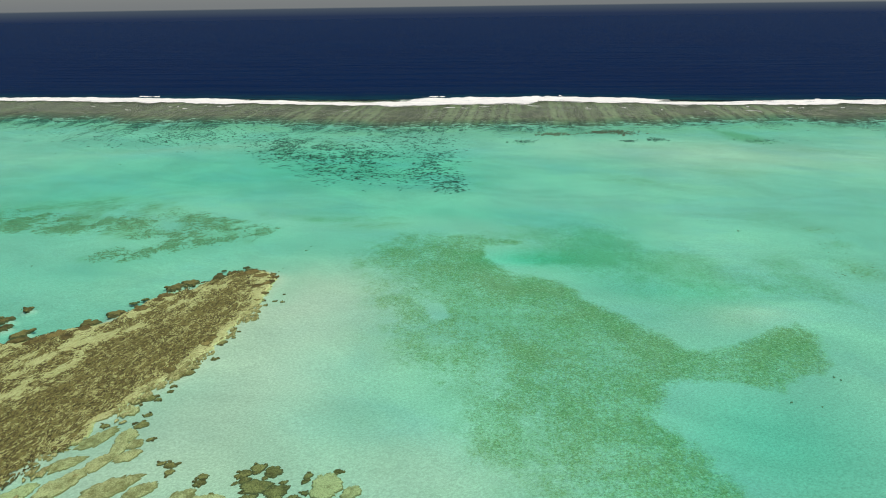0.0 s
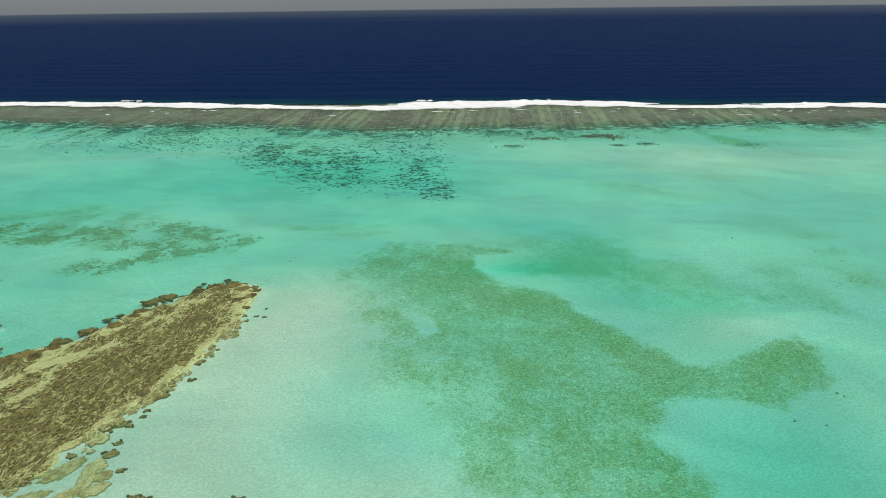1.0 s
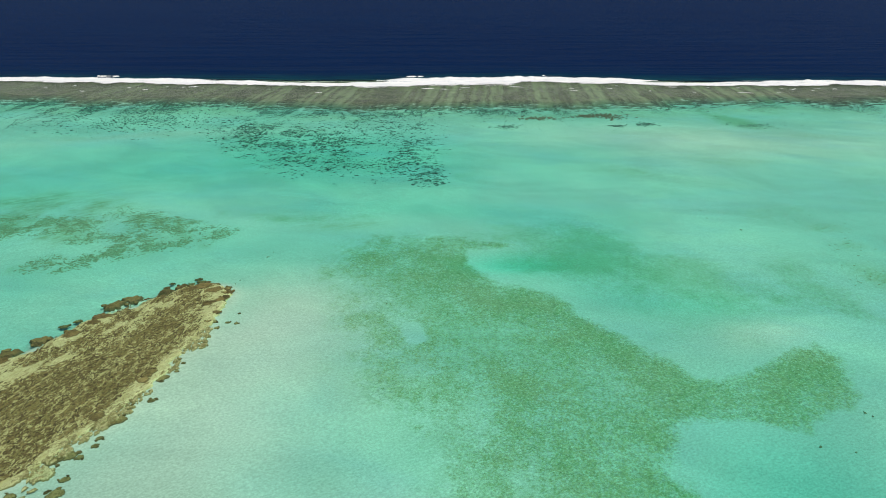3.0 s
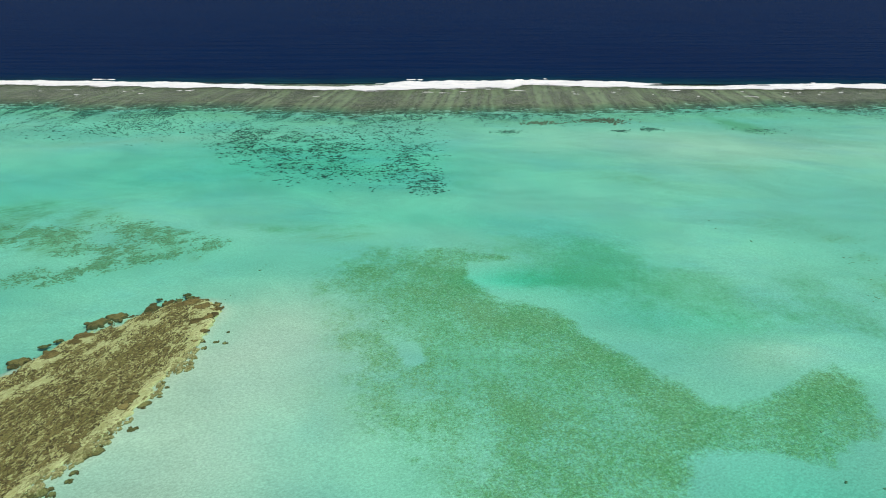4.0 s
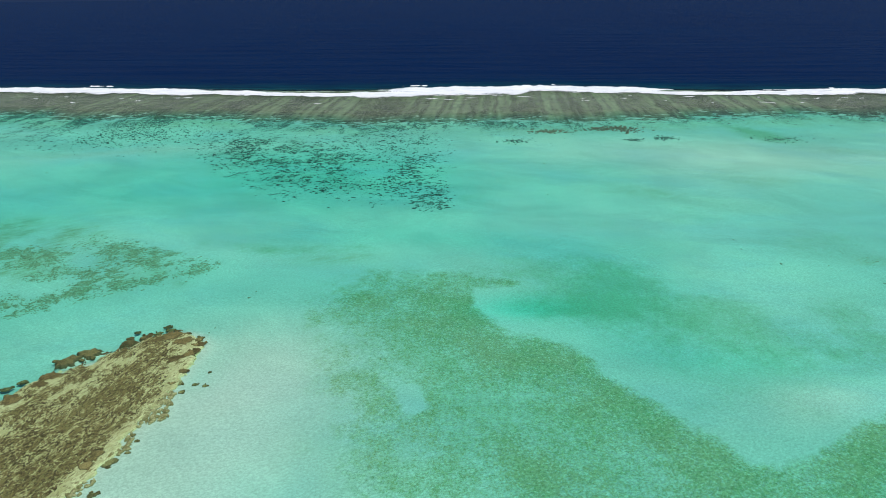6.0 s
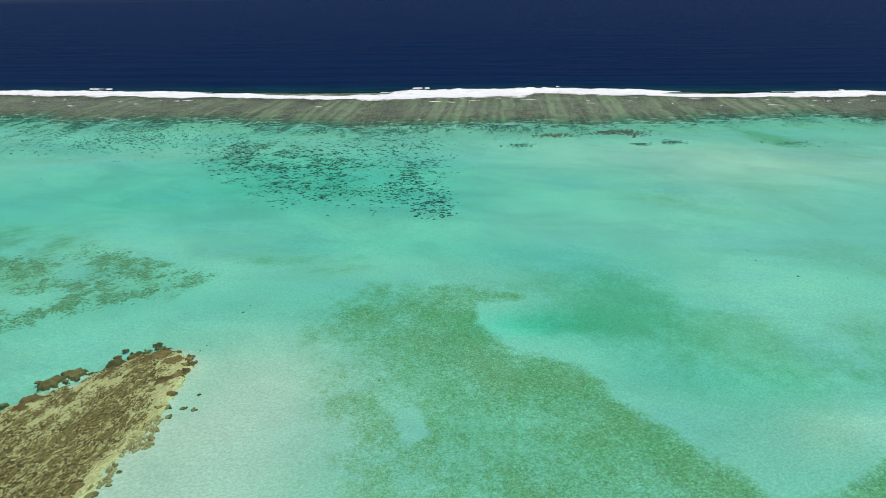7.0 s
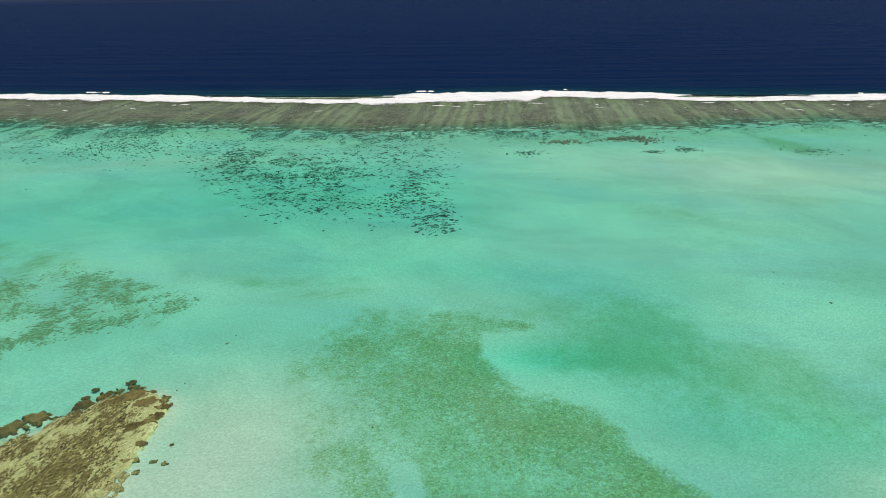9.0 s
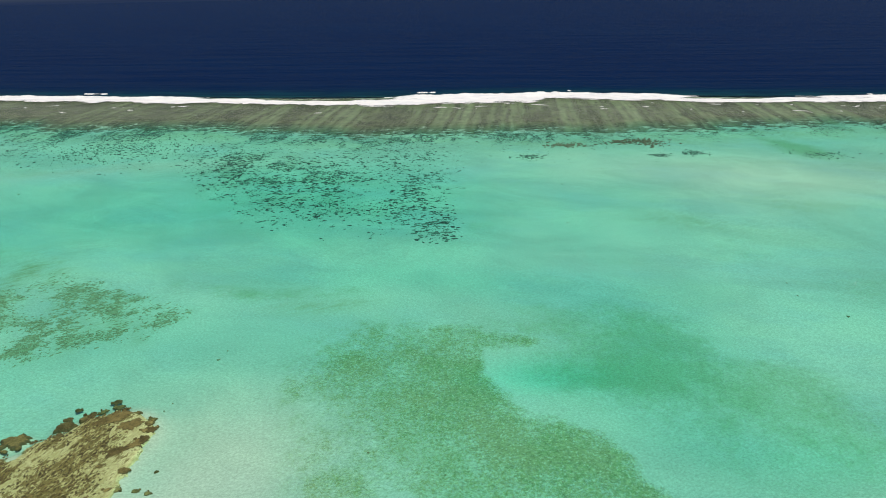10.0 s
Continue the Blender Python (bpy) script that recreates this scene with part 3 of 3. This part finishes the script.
def many_corals(name, rows, rng, mat, segs=8, variants=12, on_floor=None):
    """One mesh of many coral clumps: rows of x, y, z, long radius, short radius, turn, height."""
    shapes = [coral_shape(rng, segs, 0.35, 0.66, 0.15, ((1.0, -0.6, 1.0),)) for _ in range(variants)]
    if on_floor:
        rows = np.array(rows)
        rows[:, 2] += fields(rows[:, 0] + on_floor[0], rows[:, 1] + on_floor[1])[0]
    co, quads, tris, rims, base = [], [], [], [], 0
    for i, (x, y, z, a, b, turn, h) in enumerate(rows):
        pts, faces, rim = shapes[i % variants]
        c, s = math.cos(turn), math.sin(turn)
        u, v = pts[:, 0] * a, pts[:, 1] * b
        co.append(np.stack([x + u * c - v * s, y + u * s + v * c, z + pts[:, 2] * h], -1))
        quads += [tuple(base + k for k in f) for f in faces]
        rims.append(rim)
        base += len(pts)
    me = bpy.data.meshes.new(name)
    me.from_pydata(np.concatenate(co).tolist(), [], quads)
    me.attributes.new("rim", "FLOAT", "POINT").data.foreach_set("value", np.concatenate(rims).astype(np.float32))
    me.polygons.foreach_set("use_smooth", np.ones(len(me.polygons), dtype=bool))
    me.materials.append(mat)
    return me


rng = np.random.default_rng(7)

# the long patch reef: a bank of rubble with brown coral over it
xs, ys = np.arange(-200, -58, 0.6), np.arange(60, 226, 0.6)
gx, gy = np.meshgrid(xs, ys)
reef_d = reef_edge(gx, gy)
rise = step(-reef_d, -0.9, 1.0)
rz = -1.5 + 1.28 * rise + 0.20 * (cloud(gx, gy, 3, 3, 43) - 0.35) * rise
patch_reef = tagged(new("patch_reef"), "long brown and straw-coloured patch reef in shallow lagoon water", "reef")
patch_reef.location = (-110, 150, 0)
AXIS = radians(66)


def reef_growth(x, y, d):
    """How thickly brown coral grows over the rubble: streaks along the reef, a dense core by its eastern side."""
    u, v = x * math.cos(AXIS) + y * math.sin(AXIS), -x * math.sin(AXIS) + y * math.cos(AXIS)
    streak = 0.55 * cloud(u / 3.2, v, 3.6, 4, 44, 0.65) + 0.45 * cloud(u / 2.6, v, 9, 3, 47) + 0.30 * step(-mat_edge(x, y), -1.2, 0.2)
    east = chain(x, y, ((-79, 192, 3), (-90, 162, 5), (-106, 122, 8), (-129, 75, 9)))
    core = 0.30 * np.exp(-(np.maximum(east, 0) / 7.0) ** 2) + 0.10 * step(-d, 0, 8) + 0.16 * blob(x, y, -78, 206, 8, 8)
    core = core + 0.6 * (cloud(u / 1.5, v, 3.4, 3, 49) - 0.5) * step(-(x + 0.4 * (160 - y)), 90, 104) + 0.13 * step(-(x + 0.4 * (160 - y)), 90, 104)
    fray = step(x + 0.4 * (160 - y), -104, -84)
    return streak + core - 0.035 * np.maximum(d + 4.0, 0) * fray, fray


def reef_clumps(tries, r_lo, r_hi, seed, bias):
    local = np.random.default_rng(seed)
    x, y = local.uniform(-190, -60, tries), local.uniform(70, 224, tries)
    d = reef_edge(x, y)
    growth, fray = reef_growth(x, y, d)
    ok = (d < 0.9 + 4.0 * fray) & (growth + local.uniform(-0.08, 0.08, tries) > bias)
    rows = []
    for px, py, reef_at in zip(x[ok], y[ok], d[ok]):
        a = r_lo + (r_hi - r_lo) * local.random() ** 2.5
        rows.append((px + 110, py - 150, -0.24 - 0.3 * float(step(reef_at, 0.0, 1.8)), a * 1.5, a * 0.7, AXIS + local.uniform(-0.7, 0.7), 0.08 + 0.14 * local.random()))
    return rows


rubble = part("rubble_bank", sheet("rubble_bank", xs + 110, ys - 150, rz, {"growth": 0.5 + 0.75 * (reef_growth(gx, gy, reef_d)[0] - 0.765)}, MAT_RUBBLE, reef_d < 1.0), None, patch_reef, "straw-coloured coral rubble")
cover = part("coral_cover", many_corals("coral_cover", reef_clumps(140000, 0.07, 0.46, 11, 0.70), rng, MAT_BROWN, 6), None, patch_reef, "brown branching coral clumps")
tagged(cover, kind="stuff")


def fringe_clumps(tries, seed):
    """Straw-coloured knobs along the sandy eastern foot of the reef."""
    local = np.random.default_rng(seed)
    x, y = local.uniform(-105, -58, tries), local.uniform(92, 215, tries)
    d = reef_edge(x, y)
    wide = 3.5 + 9 * step(135 - y, 0, 30)
    ok = (d > -4.0) & (d < wide) & (x + 0.45 * (160 - y) > -92) & (y < 190) & (cloud(x, y, 6, 3, 46) + 0.25 * np.exp(-(d / 3.0) ** 2) + local.uniform(-0.16, 0.16, tries) > 0.74)
    return [(px + 110, py - 150, -0.56, a * 1.5, a * 0.8, AXIS + local.uniform(-0.9, 0.4), 0.36) for px, py, a in zip(x[ok], y[ok], 0.14 + 0.5 * local.random(ok.sum()) ** 1.6)]


fringe = part("coral_fringe", many_corals("coral_fringe", fringe_clumps(14000, 12), rng, MAT_TAN, 8), None, patch_reef, "straw-coloured coral knobs")
tagged(fringe, kind="stuff")

# coral heads along the edges of the reef and out on the sand: x, y, radius
SHORE = ((-84.8, 134.8, 1.8), (-82.3, 136.1, 1.4), (-79.8, 135.8, 0.9), (-78.1, 139.4, 0.8), (-76.6, 163.5, 1.5), (-75.8, 167.1, 1.5), (-76.3, 165.6, 1.0),
         (-71.9, 164.8, 1.5), (-71.2, 155.3, 1.0), (-75.6, 152.6, 1.0), (-76.1, 148.3, 1.5), (-79.3, 146.3, 1.9), (-79.0, 149.2, 1.7), (-82.0, 148.9, 1.8), (-81.2, 142.3, 0.6),
         (-78.1, 141.8, 0.8), (-67.6, 199.4, 1.2), (-66.6, 194.2, 0.7), (-65.0, 190.6, 0.8), (-62.5, 194.0, 0.8), (-59.5, 193.2, 0.7), (-68.4, 193.7, 0.7),
         (-70.5, 173.7, 0.6), (-68.7, 171.8, 0.6), (-69.2, 167.9, 0.6), (-60.3, 199.7, 0.5), (-68.8, 215.6, 1.1), (-68.5, 212.7, 0.9), (-69.0, 217.5, 1.1))
NEAR = ((-79.4, 124.9, 1.7), (-79.6, 129.0, 1.0), (-74.6, 119.1, 0.9), (-68.0, 110.5, 0.9), (-65.6, 109.9, 1.4), (-64.9, 107.7, 1.2), (-56.5, 106.3, 1.2),
        (-56.5, 104.2, 1.3), (-47.0, 107.0, 1.6), (-48.4, 106.3, 0.7), (-46.4, 105.0, 1.3), (-44.3, 108.9, 1.8), (-40.5, 107.7, 2.2), (-38.0, 99.6, 1.3),
        (-32.0, 106.3, 1.1), (-32.3, 104.7, 0.9), (-34.4, 99.6, 1.3), (-31.8, 101.1, 0.8), (-25.2, 107.6, 1.1), (-44.4, 99.4, 2.1), (-88.9, 124.6, 1.1),
        (-52.7, 100.9, 0.6), (-43.4, 103.1, 3.3), (-38.4, 101.7, 2.5))
LONE = ((75.5, 409.1, 1.6), (67.0, 352.5, 1.0), (142.5, 263.5, 1.5), (133.8, 278.1, 0.8), (-61.9, 246.5, 1.2), (-60.6, 251.4, 0.7), (-229.5, 412.3, 1.5),
        (135.1, 287.7, 0.7), (-11.7, 205.3, 0.6), (6.9, 198.0, 0.5), (33.5, 195.3, 0.5), (95.9, 133.0, 1.0), (114.3, 143.8, 0.9), (115.4, 142.4, 0.7),
        (100.0, 148.6, 0.6), (103.1, 130.8, 0.7), (-178.0, 233.3, 0.9), (-67.1, 225.3, 0.6), (-67.9, 221.9, 0.6), (-156.0, 193.2, 0.6))
# wide flat coral platforms: x, y, half length, half width, turn
PLATFORMS = ((-88.2, 119.8, 5.0, 1.9, 48), (-81.1, 120.4, 2.6, 2.3, -11), (-81.0, 116.3, 1.9, 2.5, 0), (-77.6, 117.4, 1.9, 1.5, 14), (-77.5, 113.2, 2.9, 1.7, 28),
             (-83.2, 110.9, 3.9, 1.7, 56), (-88.4, 104.3, 5.8, 2.3, 48), (-91.1, 110.9, 3.7, 1.9, 35), (-76.8, 102.7, 6.0, 2.7, 39), (-69.2, 101.9, 3.8, 1.7, 35),
             (-59.0, 100.1, 3.0, 1.8, 25), (-96.8, 102.1, 3.6, 2.1, 34), (-92.1, 127.9, 3.3, 1.6, 26), (-85.7, 130.6, 2.7, 1.8, 17), (-53.1, 99.3, 3.6, 1.4, 1),
             (-27.3, 103.0, 3.6, 3.3, 31), (-21.3, 101.0, 2.3, 1.5, 23))

mat_shapes = [coral_mesh("coral_colony", rng, MAT_BROWN, segs=84, lumps=0.26, top=0.55, knobs=0.5, rings=((1.2, -9.0, 1.0), (1.0, 0.0, 1.0), (0.93, 0.7, 0.4), (0.76, 0.95, 0.2))) for _ in range(9)]
brown_shapes = [coral_mesh("coral_colony", rng, MAT_BROWN, segs=44, lumps=0.24, top=0.62, knobs=0.32) for _ in range(9)]
olive_shapes = [coral_mesh("coral_colony", rng, MAT_OLIVE, segs=40, lumps=0.13, top=0.55, knobs=0.22) for _ in range(9)]
weed_shapes = [coral_mesh("coral_colony", rng, MAT_WEED, segs=16, lumps=0.34, top=0.6, knobs=0.2) for _ in range(5)]
dark_shapes = [coral_mesh("coral_colony", rng, MAT_DARK, segs=16, lumps=0.30, top=0.6, knobs=0.2) for _ in range(9)]
tan_shapes = [coral_mesh("coral_platform", rng, MAT_TAN, segs=60, lumps=0.12, top=0.72, knobs=0.17, rings=((1.06, -0.8, 1.0), (1.0, 0.35, 1.0), (0.95, 0.75, 0.7), (0.85, 0.9, 0.4))) for _ in range(8)]


def floor_at(x, y):
    return float(fields(np.array([float(x)]), np.array([float(y)]))[0][0])


def stand(name, me, x, y, a, b, turn, h, label, category, group, z=None):
    ob = tagged(new(name, me), label, category, group)
    ob.matrix_basis = pose(x, y, floor_at(x, y) if z is None else z, 0, 0, turn) @ Matrix.Diagonal((a, b, h, 1))
    return ob


for table, label, group in ((EDGE, "flat ragged brown coral mat at the edge of the patch reef", "coral heads along the reef edge"),
                            (SHORE, "small olive-brown coral head on pale sand beside the reef", "coral heads on the sand slope"),
                            (NEAR, "rounded olive-brown coral head on pale shallow sand", "coral heads on the shallow sand")):
    for x, y, r in table:
        edge_d = float(reef_edge(np.array([x]), np.array([y]))[0])
        bed = max(floor_at(x, y), -1.5 + 1.28 * float(step(-edge_d, -1.6, 1.2)))
        z = bed
        if r > 1.5 and table is EDGE:
            r = min(r, 2.3 + 0.6 * (r - 2.3))
            stand("coral_colony", mat_shapes[rng.integers(9)], x, y, r * rng.uniform(0.78, 0.92), r * rng.uniform(0.54, 0.68), rng.uniform(5, 50), 0.11, label, "coral", group, -0.55 + 0.42 * float(step(-edge_d, -1.6, 1.2)))
            z = -0.80
        else:
            stand("coral_colony", (brown_shapes if table is EDGE else olive_shapes)[rng.integers(9)], x, y, r * rng.uniform(1.0, 1.15), r * (rng.uniform(0.70, 0.85) if table is NEAR else rng.uniform(0.72, 0.95)), rng.uniform(-8, 38), 0.34 if table is NEAR else 0.24, label, "coral", group, z)
        # a few small outgrowths beside each large colony
        for k in range(int(rng.integers(1, 4)) if r > 0.6 else 0):
            way, far, q = rng.uniform(0, 6.28), r * rng.uniform(0.95, 1.35), r * rng.uniform(0.16, 0.34)
            stand("coral_colony", brown_shapes[rng.integers(9)], x + far * math.cos(way) * 1.2, y + far * math.sin(way) * 0.85, q * 1.3, q * 0.8, rng.uniform(-10, 45), 0.3,
                  "small brown coral outgrowth beside a larger colony", "coral", group, z)
for x, y, r in LONE:
    stand("coral_colony", weed_shapes[rng.integers(5)], x, y, r * 0.42, r * 0.3, rng.uniform(0, 180), 0.2, "lone low coral head in open lagoon water", "coral", "lone coral heads")
for x, y, a, b, turn in PLATFORMS:
    stand("coral_platform", tan_shapes[rng.integers(8)], x, y, a * 1.05, b * 1.15, turn, 0.42, "flat straw-coloured coral platform with a darker living rim", "coral", "coral platforms by the reef")


# the field of dark coral heads behind the reef flat
def scatter(count, seed, density, box, r_lo, r_hi):
    local = np.random.default_rng(seed)
    x, y = local.uniform(box[0], box[1], count * 30), local.uniform(box[2], box[3], count * 30)
    ok = np.nonzero(local.random(count * 30) < density(x, y))[0][:count]
    return [(x[i], y[i], r_lo + (r_hi - r_lo) * local.random() ** 4) for i in ok]


def field_density(x, y):
    d = 1.0 * blob(x, y, -97, 433, 68, 23, -53) + 0.34 * blob(x, y, -55, 455, 45, 48) + 0.42 * blob(x, y, -6, 418, 18, 52) + 0.95 * blob(x, y, 5, 353, 8, 13) + 0.06 * blob(x, y, -60, 375, 36, 14) + 0.25 * blob(x, y, -8, 376, 14, 14)
    return np.clip(d - 0.04, 0, 1) * (0.12 + 0.88 * step(cloud(x, y, 13, 4, 51, 0.65), 0.36, 0.68)) * (0.28 + 0.72 * step(cloud(x * 0.7, y, 3.5, 3, 55), 0.36, 0.62))


def edge_density(x, y):
    off = inner_line(x) - y
    d = np.exp(-((off - 6) / 15.0) ** 2) * 1.0 + 0.20 * np.exp(-((off - 38) / 36.0) ** 2) * (0.15 + 0.85 * step(-x, 110, 240))
    d = d * (1 - 0.65 * step(x, 40, 150))
    u, v = y, x - 0.13 * y
    return np.clip(d, 0, 1) * (0.04 + 0.96 * step(cloud(u * 0.22, v, 10, 5, 52, 0.62), 0.49, 0.63))


far_heads = scatter(8500, 61, field_density, (-190, 36, 315, 520), 0.10, 1.05)
far_heads.sort(key=lambda r: r[1])
for x, y, r in far_heads[:110]:
    stand("coral_colony", dark_shapes[rng.integers(9)], x, y, r * rng.uniform(1.0, 1.6), r * 0.8, rng.uniform(-20, 40), 0.22, "dark green coral head in deep turquoise water", "coral", "dark coral field")
rest = [(x, y, 0, r * rng.uniform(1.0, 1.5), r * 0.8, rng.uniform(-0.3, 0.6), 0.2) for x, y, r in far_heads[110:]]
rest += [(x, y, 0, r * 1.5, r * 0.8, rng.uniform(0.2, 1.3), 0.16) for x, y, r in scatter(15000, 62, edge_density, (-520, 480, 430, 640), 0.13, 0.95)]
tagged(new("distant_coral", many_corals("distant_coral", rest, rng, MAT_DARK, 8, on_floor=(0, 0))), "scattered dark coral heads along the lagoon edge of the reef flat", "coral", kind="stuff")

# low coral and weed on the sunken western patch
rows = [(x, y, 0, r * 1.7, r * 0.7, rng.uniform(0.2, 0.9), 0.12) for x, y, r in scatter(11000, 63, west_density, (-260, -70, 230, 340), 0.13, 0.58)]
for x, y, a, b, count in ((179, 264, 14, 8, 30), (171, 217, 13, 14, 40), (180, 245, 9, 8, 20)):
    rows += [(x + rng.normal(0, a * 0.5), y + rng.normal(0, b * 0.5), 0, r * 1.6, r * 0.7, rng.uniform(-0.6, 0.3), 0.1) for r in 0.12 + 0.35 * rng.random(count) ** 2]
tagged(new("sunken_coral", many_corals("sunken_coral", rows, rng, MAT_WEED, 7, on_floor=(0, 0))), "sunken olive coral and weed patch on the lagoon floor", "coral", kind="stuff")

# rust-brown coral banks in front of the reef flat
BANKS = ((97, 492, 18, 6.0, -3), (153, 494, 15, 9.0, -5), (138, 499, 15, 5.0, 5))
for x, y, a, b, turn in BANKS:
    bank = tagged(new("coral_bank"), "low rust-brown coral bank in turquoise water", "coral", "coral banks")
    bank.location = (x, y, 0)
    rows = []
    for k in range(120):
        u, v = rng.normal(0, 0.45), rng.normal(0, 0.55)
        r = 0.2 + 0.8 * rng.random() ** 1.5
        c, s = math.cos(radians(turn)), math.sin(radians(turn))
        rows.append((u * a * c - v * b * s, u * a * s + v * b * c, 0, r * 1.4, r * 0.8, rng.uniform(-0.3, 0.5), 0.5))
    part("coral_clumps", many_corals("coral_clumps", rows, rng, MAT_RUST, 9, on_floor=(x, y)), None, bank)
CLUSTERS = ((66, 465, 10, 9), (148, 461, 7, 7), (172, 466, 9, 9), (250, 456, 16, 8), (-215, 505, 60, 60))
rows = []
for x, y, reach, count in CLUSTERS:
    for k in range(count * 9):
        r = 0.14 + 0.6 * rng.random() ** 2
        rows.append((x + rng.normal(0, reach * 0.5), y + rng.normal(0, reach * 0.35), 0, r * 1.5, r * 0.8, rng.uniform(-0.3, 0.5), 0.4))
tagged(new("coral_cluster", many_corals("coral_cluster", rows, rng, MAT_DARK, 9, on_floor=(0, 0))), "loose clusters of dark coral in front of the reef flat", "coral", kind="stuff")


# ---- surf ----
def breaker(x0, x1, off, width, height, seed, torn=0.0, label="long white breaking wave on the reef crest"):
    """One breaking wave: a steep foaming crest facing the ocean and a sheet of wash running onto the reef flat."""
    local = np.random.default_rng(seed)
    thing = tagged(new("breaking_wave"), label, "wave", "breaking waves")
    mid = 0.5 * (x0 + x1)
    thing.location = (mid, float(crest_line(np.array([mid]))[0]) + off, 0)
    taper = 0.22 if width > 8 else 0.07
    us = np.arange(x0, x1 + 0.1, 1.0 if x1 - x0 < 400 else 2.0)
    for name, back, front, tall, note in (("wash", -width, 3.0, 0.22, "thin white wash"), ("crest", -width * 0.42, 2.0, height, "")):
        vs = np.linspace(0, 1, 16)
        uu, vv = np.meshgrid(us, vs)
        ends = step(uu - x0, 0, taper * (x1 - x0)) * step(x1 - uu, 0, taper * (x1 - x0))
        ragged = cloud(uu, uu * 0 + seed, 30, 4, seed + 70)
        fringe = cloud(uu, uu * 0 + seed + 9, 6, 4, seed + 90, 0.7)
        lo = back * ends * (0.35 + 0.9 * ragged) - 6.0 * min(1.0, width / 12.0) * (fringe - 0.4) * ends
        hi = front * min(1.0, width / 10.0) + 8.0 * min(1.0, width / 11.0) * (cloud(uu, uu * 0 + 5, 30, 5, seed + 80, 0.62) - 0.5)
        y = crest_line(uu) + off + lo + (hi - lo) * vv
        lump = (0.70 + 0.6 * cloud(uu, y, 5, 3, seed + 60)) * (0.75 + 0.5 * cloud(uu, uu * 0 + 2, 18, 3, seed + 65))
        prof = np.where(vv < 0.82, (vv / 0.82) ** 1.6, 1 - ((vv - 0.82) / 0.18) ** 2)
        z = np.where(prof > 0.001, 0.10 + tall * prof * lump * (0.25 + 0.75 * ends), 0.02)
        n = len(us)
        co = np.stack([uu - thing.location.x, y - thing.location.y, z], -1).reshape(-1, 3)
        i = np.arange(n * 16).reshape(16, n)
        faces = np.stack([i[:-1, :-1], i[:-1, 1:], i[1:, 1:], i[1:, :-1]], -1).reshape(-1, 4)
        me = bpy.data.meshes.new(name)
        me.from_pydata(co.tolist(), [], faces.tolist())
        me.polygons.foreach_set("use_smooth", np.ones(len(me.polygons), dtype=bool))
        density = (0.95 * step(vv, -0.15, 0.55) if name == "wash" else 0.35 + 0.85 * step(vv, 0.0, 0.35)) * (0.35 + 0.65 * step(ends, 0.0, 0.5)) - 0.62 * step(vv, 0.58, 0.84) - torn * (0.4 + 3.0 * step(0.55 - cloud(uu, uu * 0 + 4, 9, 3, seed + 75), 0.0, 0.12))
        me.attributes.new("foam", "FLOAT", "POINT").data.foreach_set("value", density.ravel().astype(np.float32))
        part(name, me, MAT_FOAM, thing, note)
    return thing


# along the crest: start, end, offset seaward, width of the wash, height
SURF = ((-1500, -700, 14, 24, 2.0), (-760, -430, 16, 22, 1.8), (-540, -310, 18, 25, 1.9), (-400, -220, 14, 27, 1.7), (-310, -150, 3, 22, 1.5), (-220, -70, -4, 15, 1.2),
        (-130, -10, -9, 14, 1.2), (-85, 60, -2, 34, 1.5), (-45, 130, 13, 46, 2.4), (60, 250, 15, 36, 2.4), (205, 330, -2, 16, 1.3), (300, 420, 8, 20, 1.5), (335, 640, 20, 29, 1.8), (560, 1500, 12, 22, 1.8))
for k, row in enumerate(SURF):
    breaker(*row, seed=3 + k)
OUTER = ((-366, -338, 38, 5, 1.0), (-22, 6, 37, 4, 0.9), (136, 150, 36, 5, 0.9), (402, 414, 32, 3, 0.7))
for k, row in enumerate(OUTER):
    breaker(*row, seed=40 + k, torn=0.3, label="short white cap breaking outside the reef crest")

# rafts of foam drifting in over the reef flat
raft_shapes = [coral_mesh("foam_raft", rng, MAT_FOAM, segs=22, lumps=0.5, top=0.6) for _ in range(7)]
for me in raft_shapes:
    me.attributes.new("foam", "FLOAT", "POINT").data.foreach_set("value", np.full(len(me.vertices), 0.55, dtype=np.float32))
for k in range(42):
    x = rng.uniform(-420, 420)
    y = float(crest_line(np.array([x]))[0]) - 20 - 36 * rng.random() ** 1.6
    r = 0.5 + 2.2 * rng.random() ** 2
    stand("foam_raft", raft_shapes[k % 7], x, y, r * rng.uniform(0.8, 2.2), r * 0.5, rng.uniform(-20, 16), 0.08, "small white raft of foam on the reef flat", "foam", "foam rafts", -0.02)
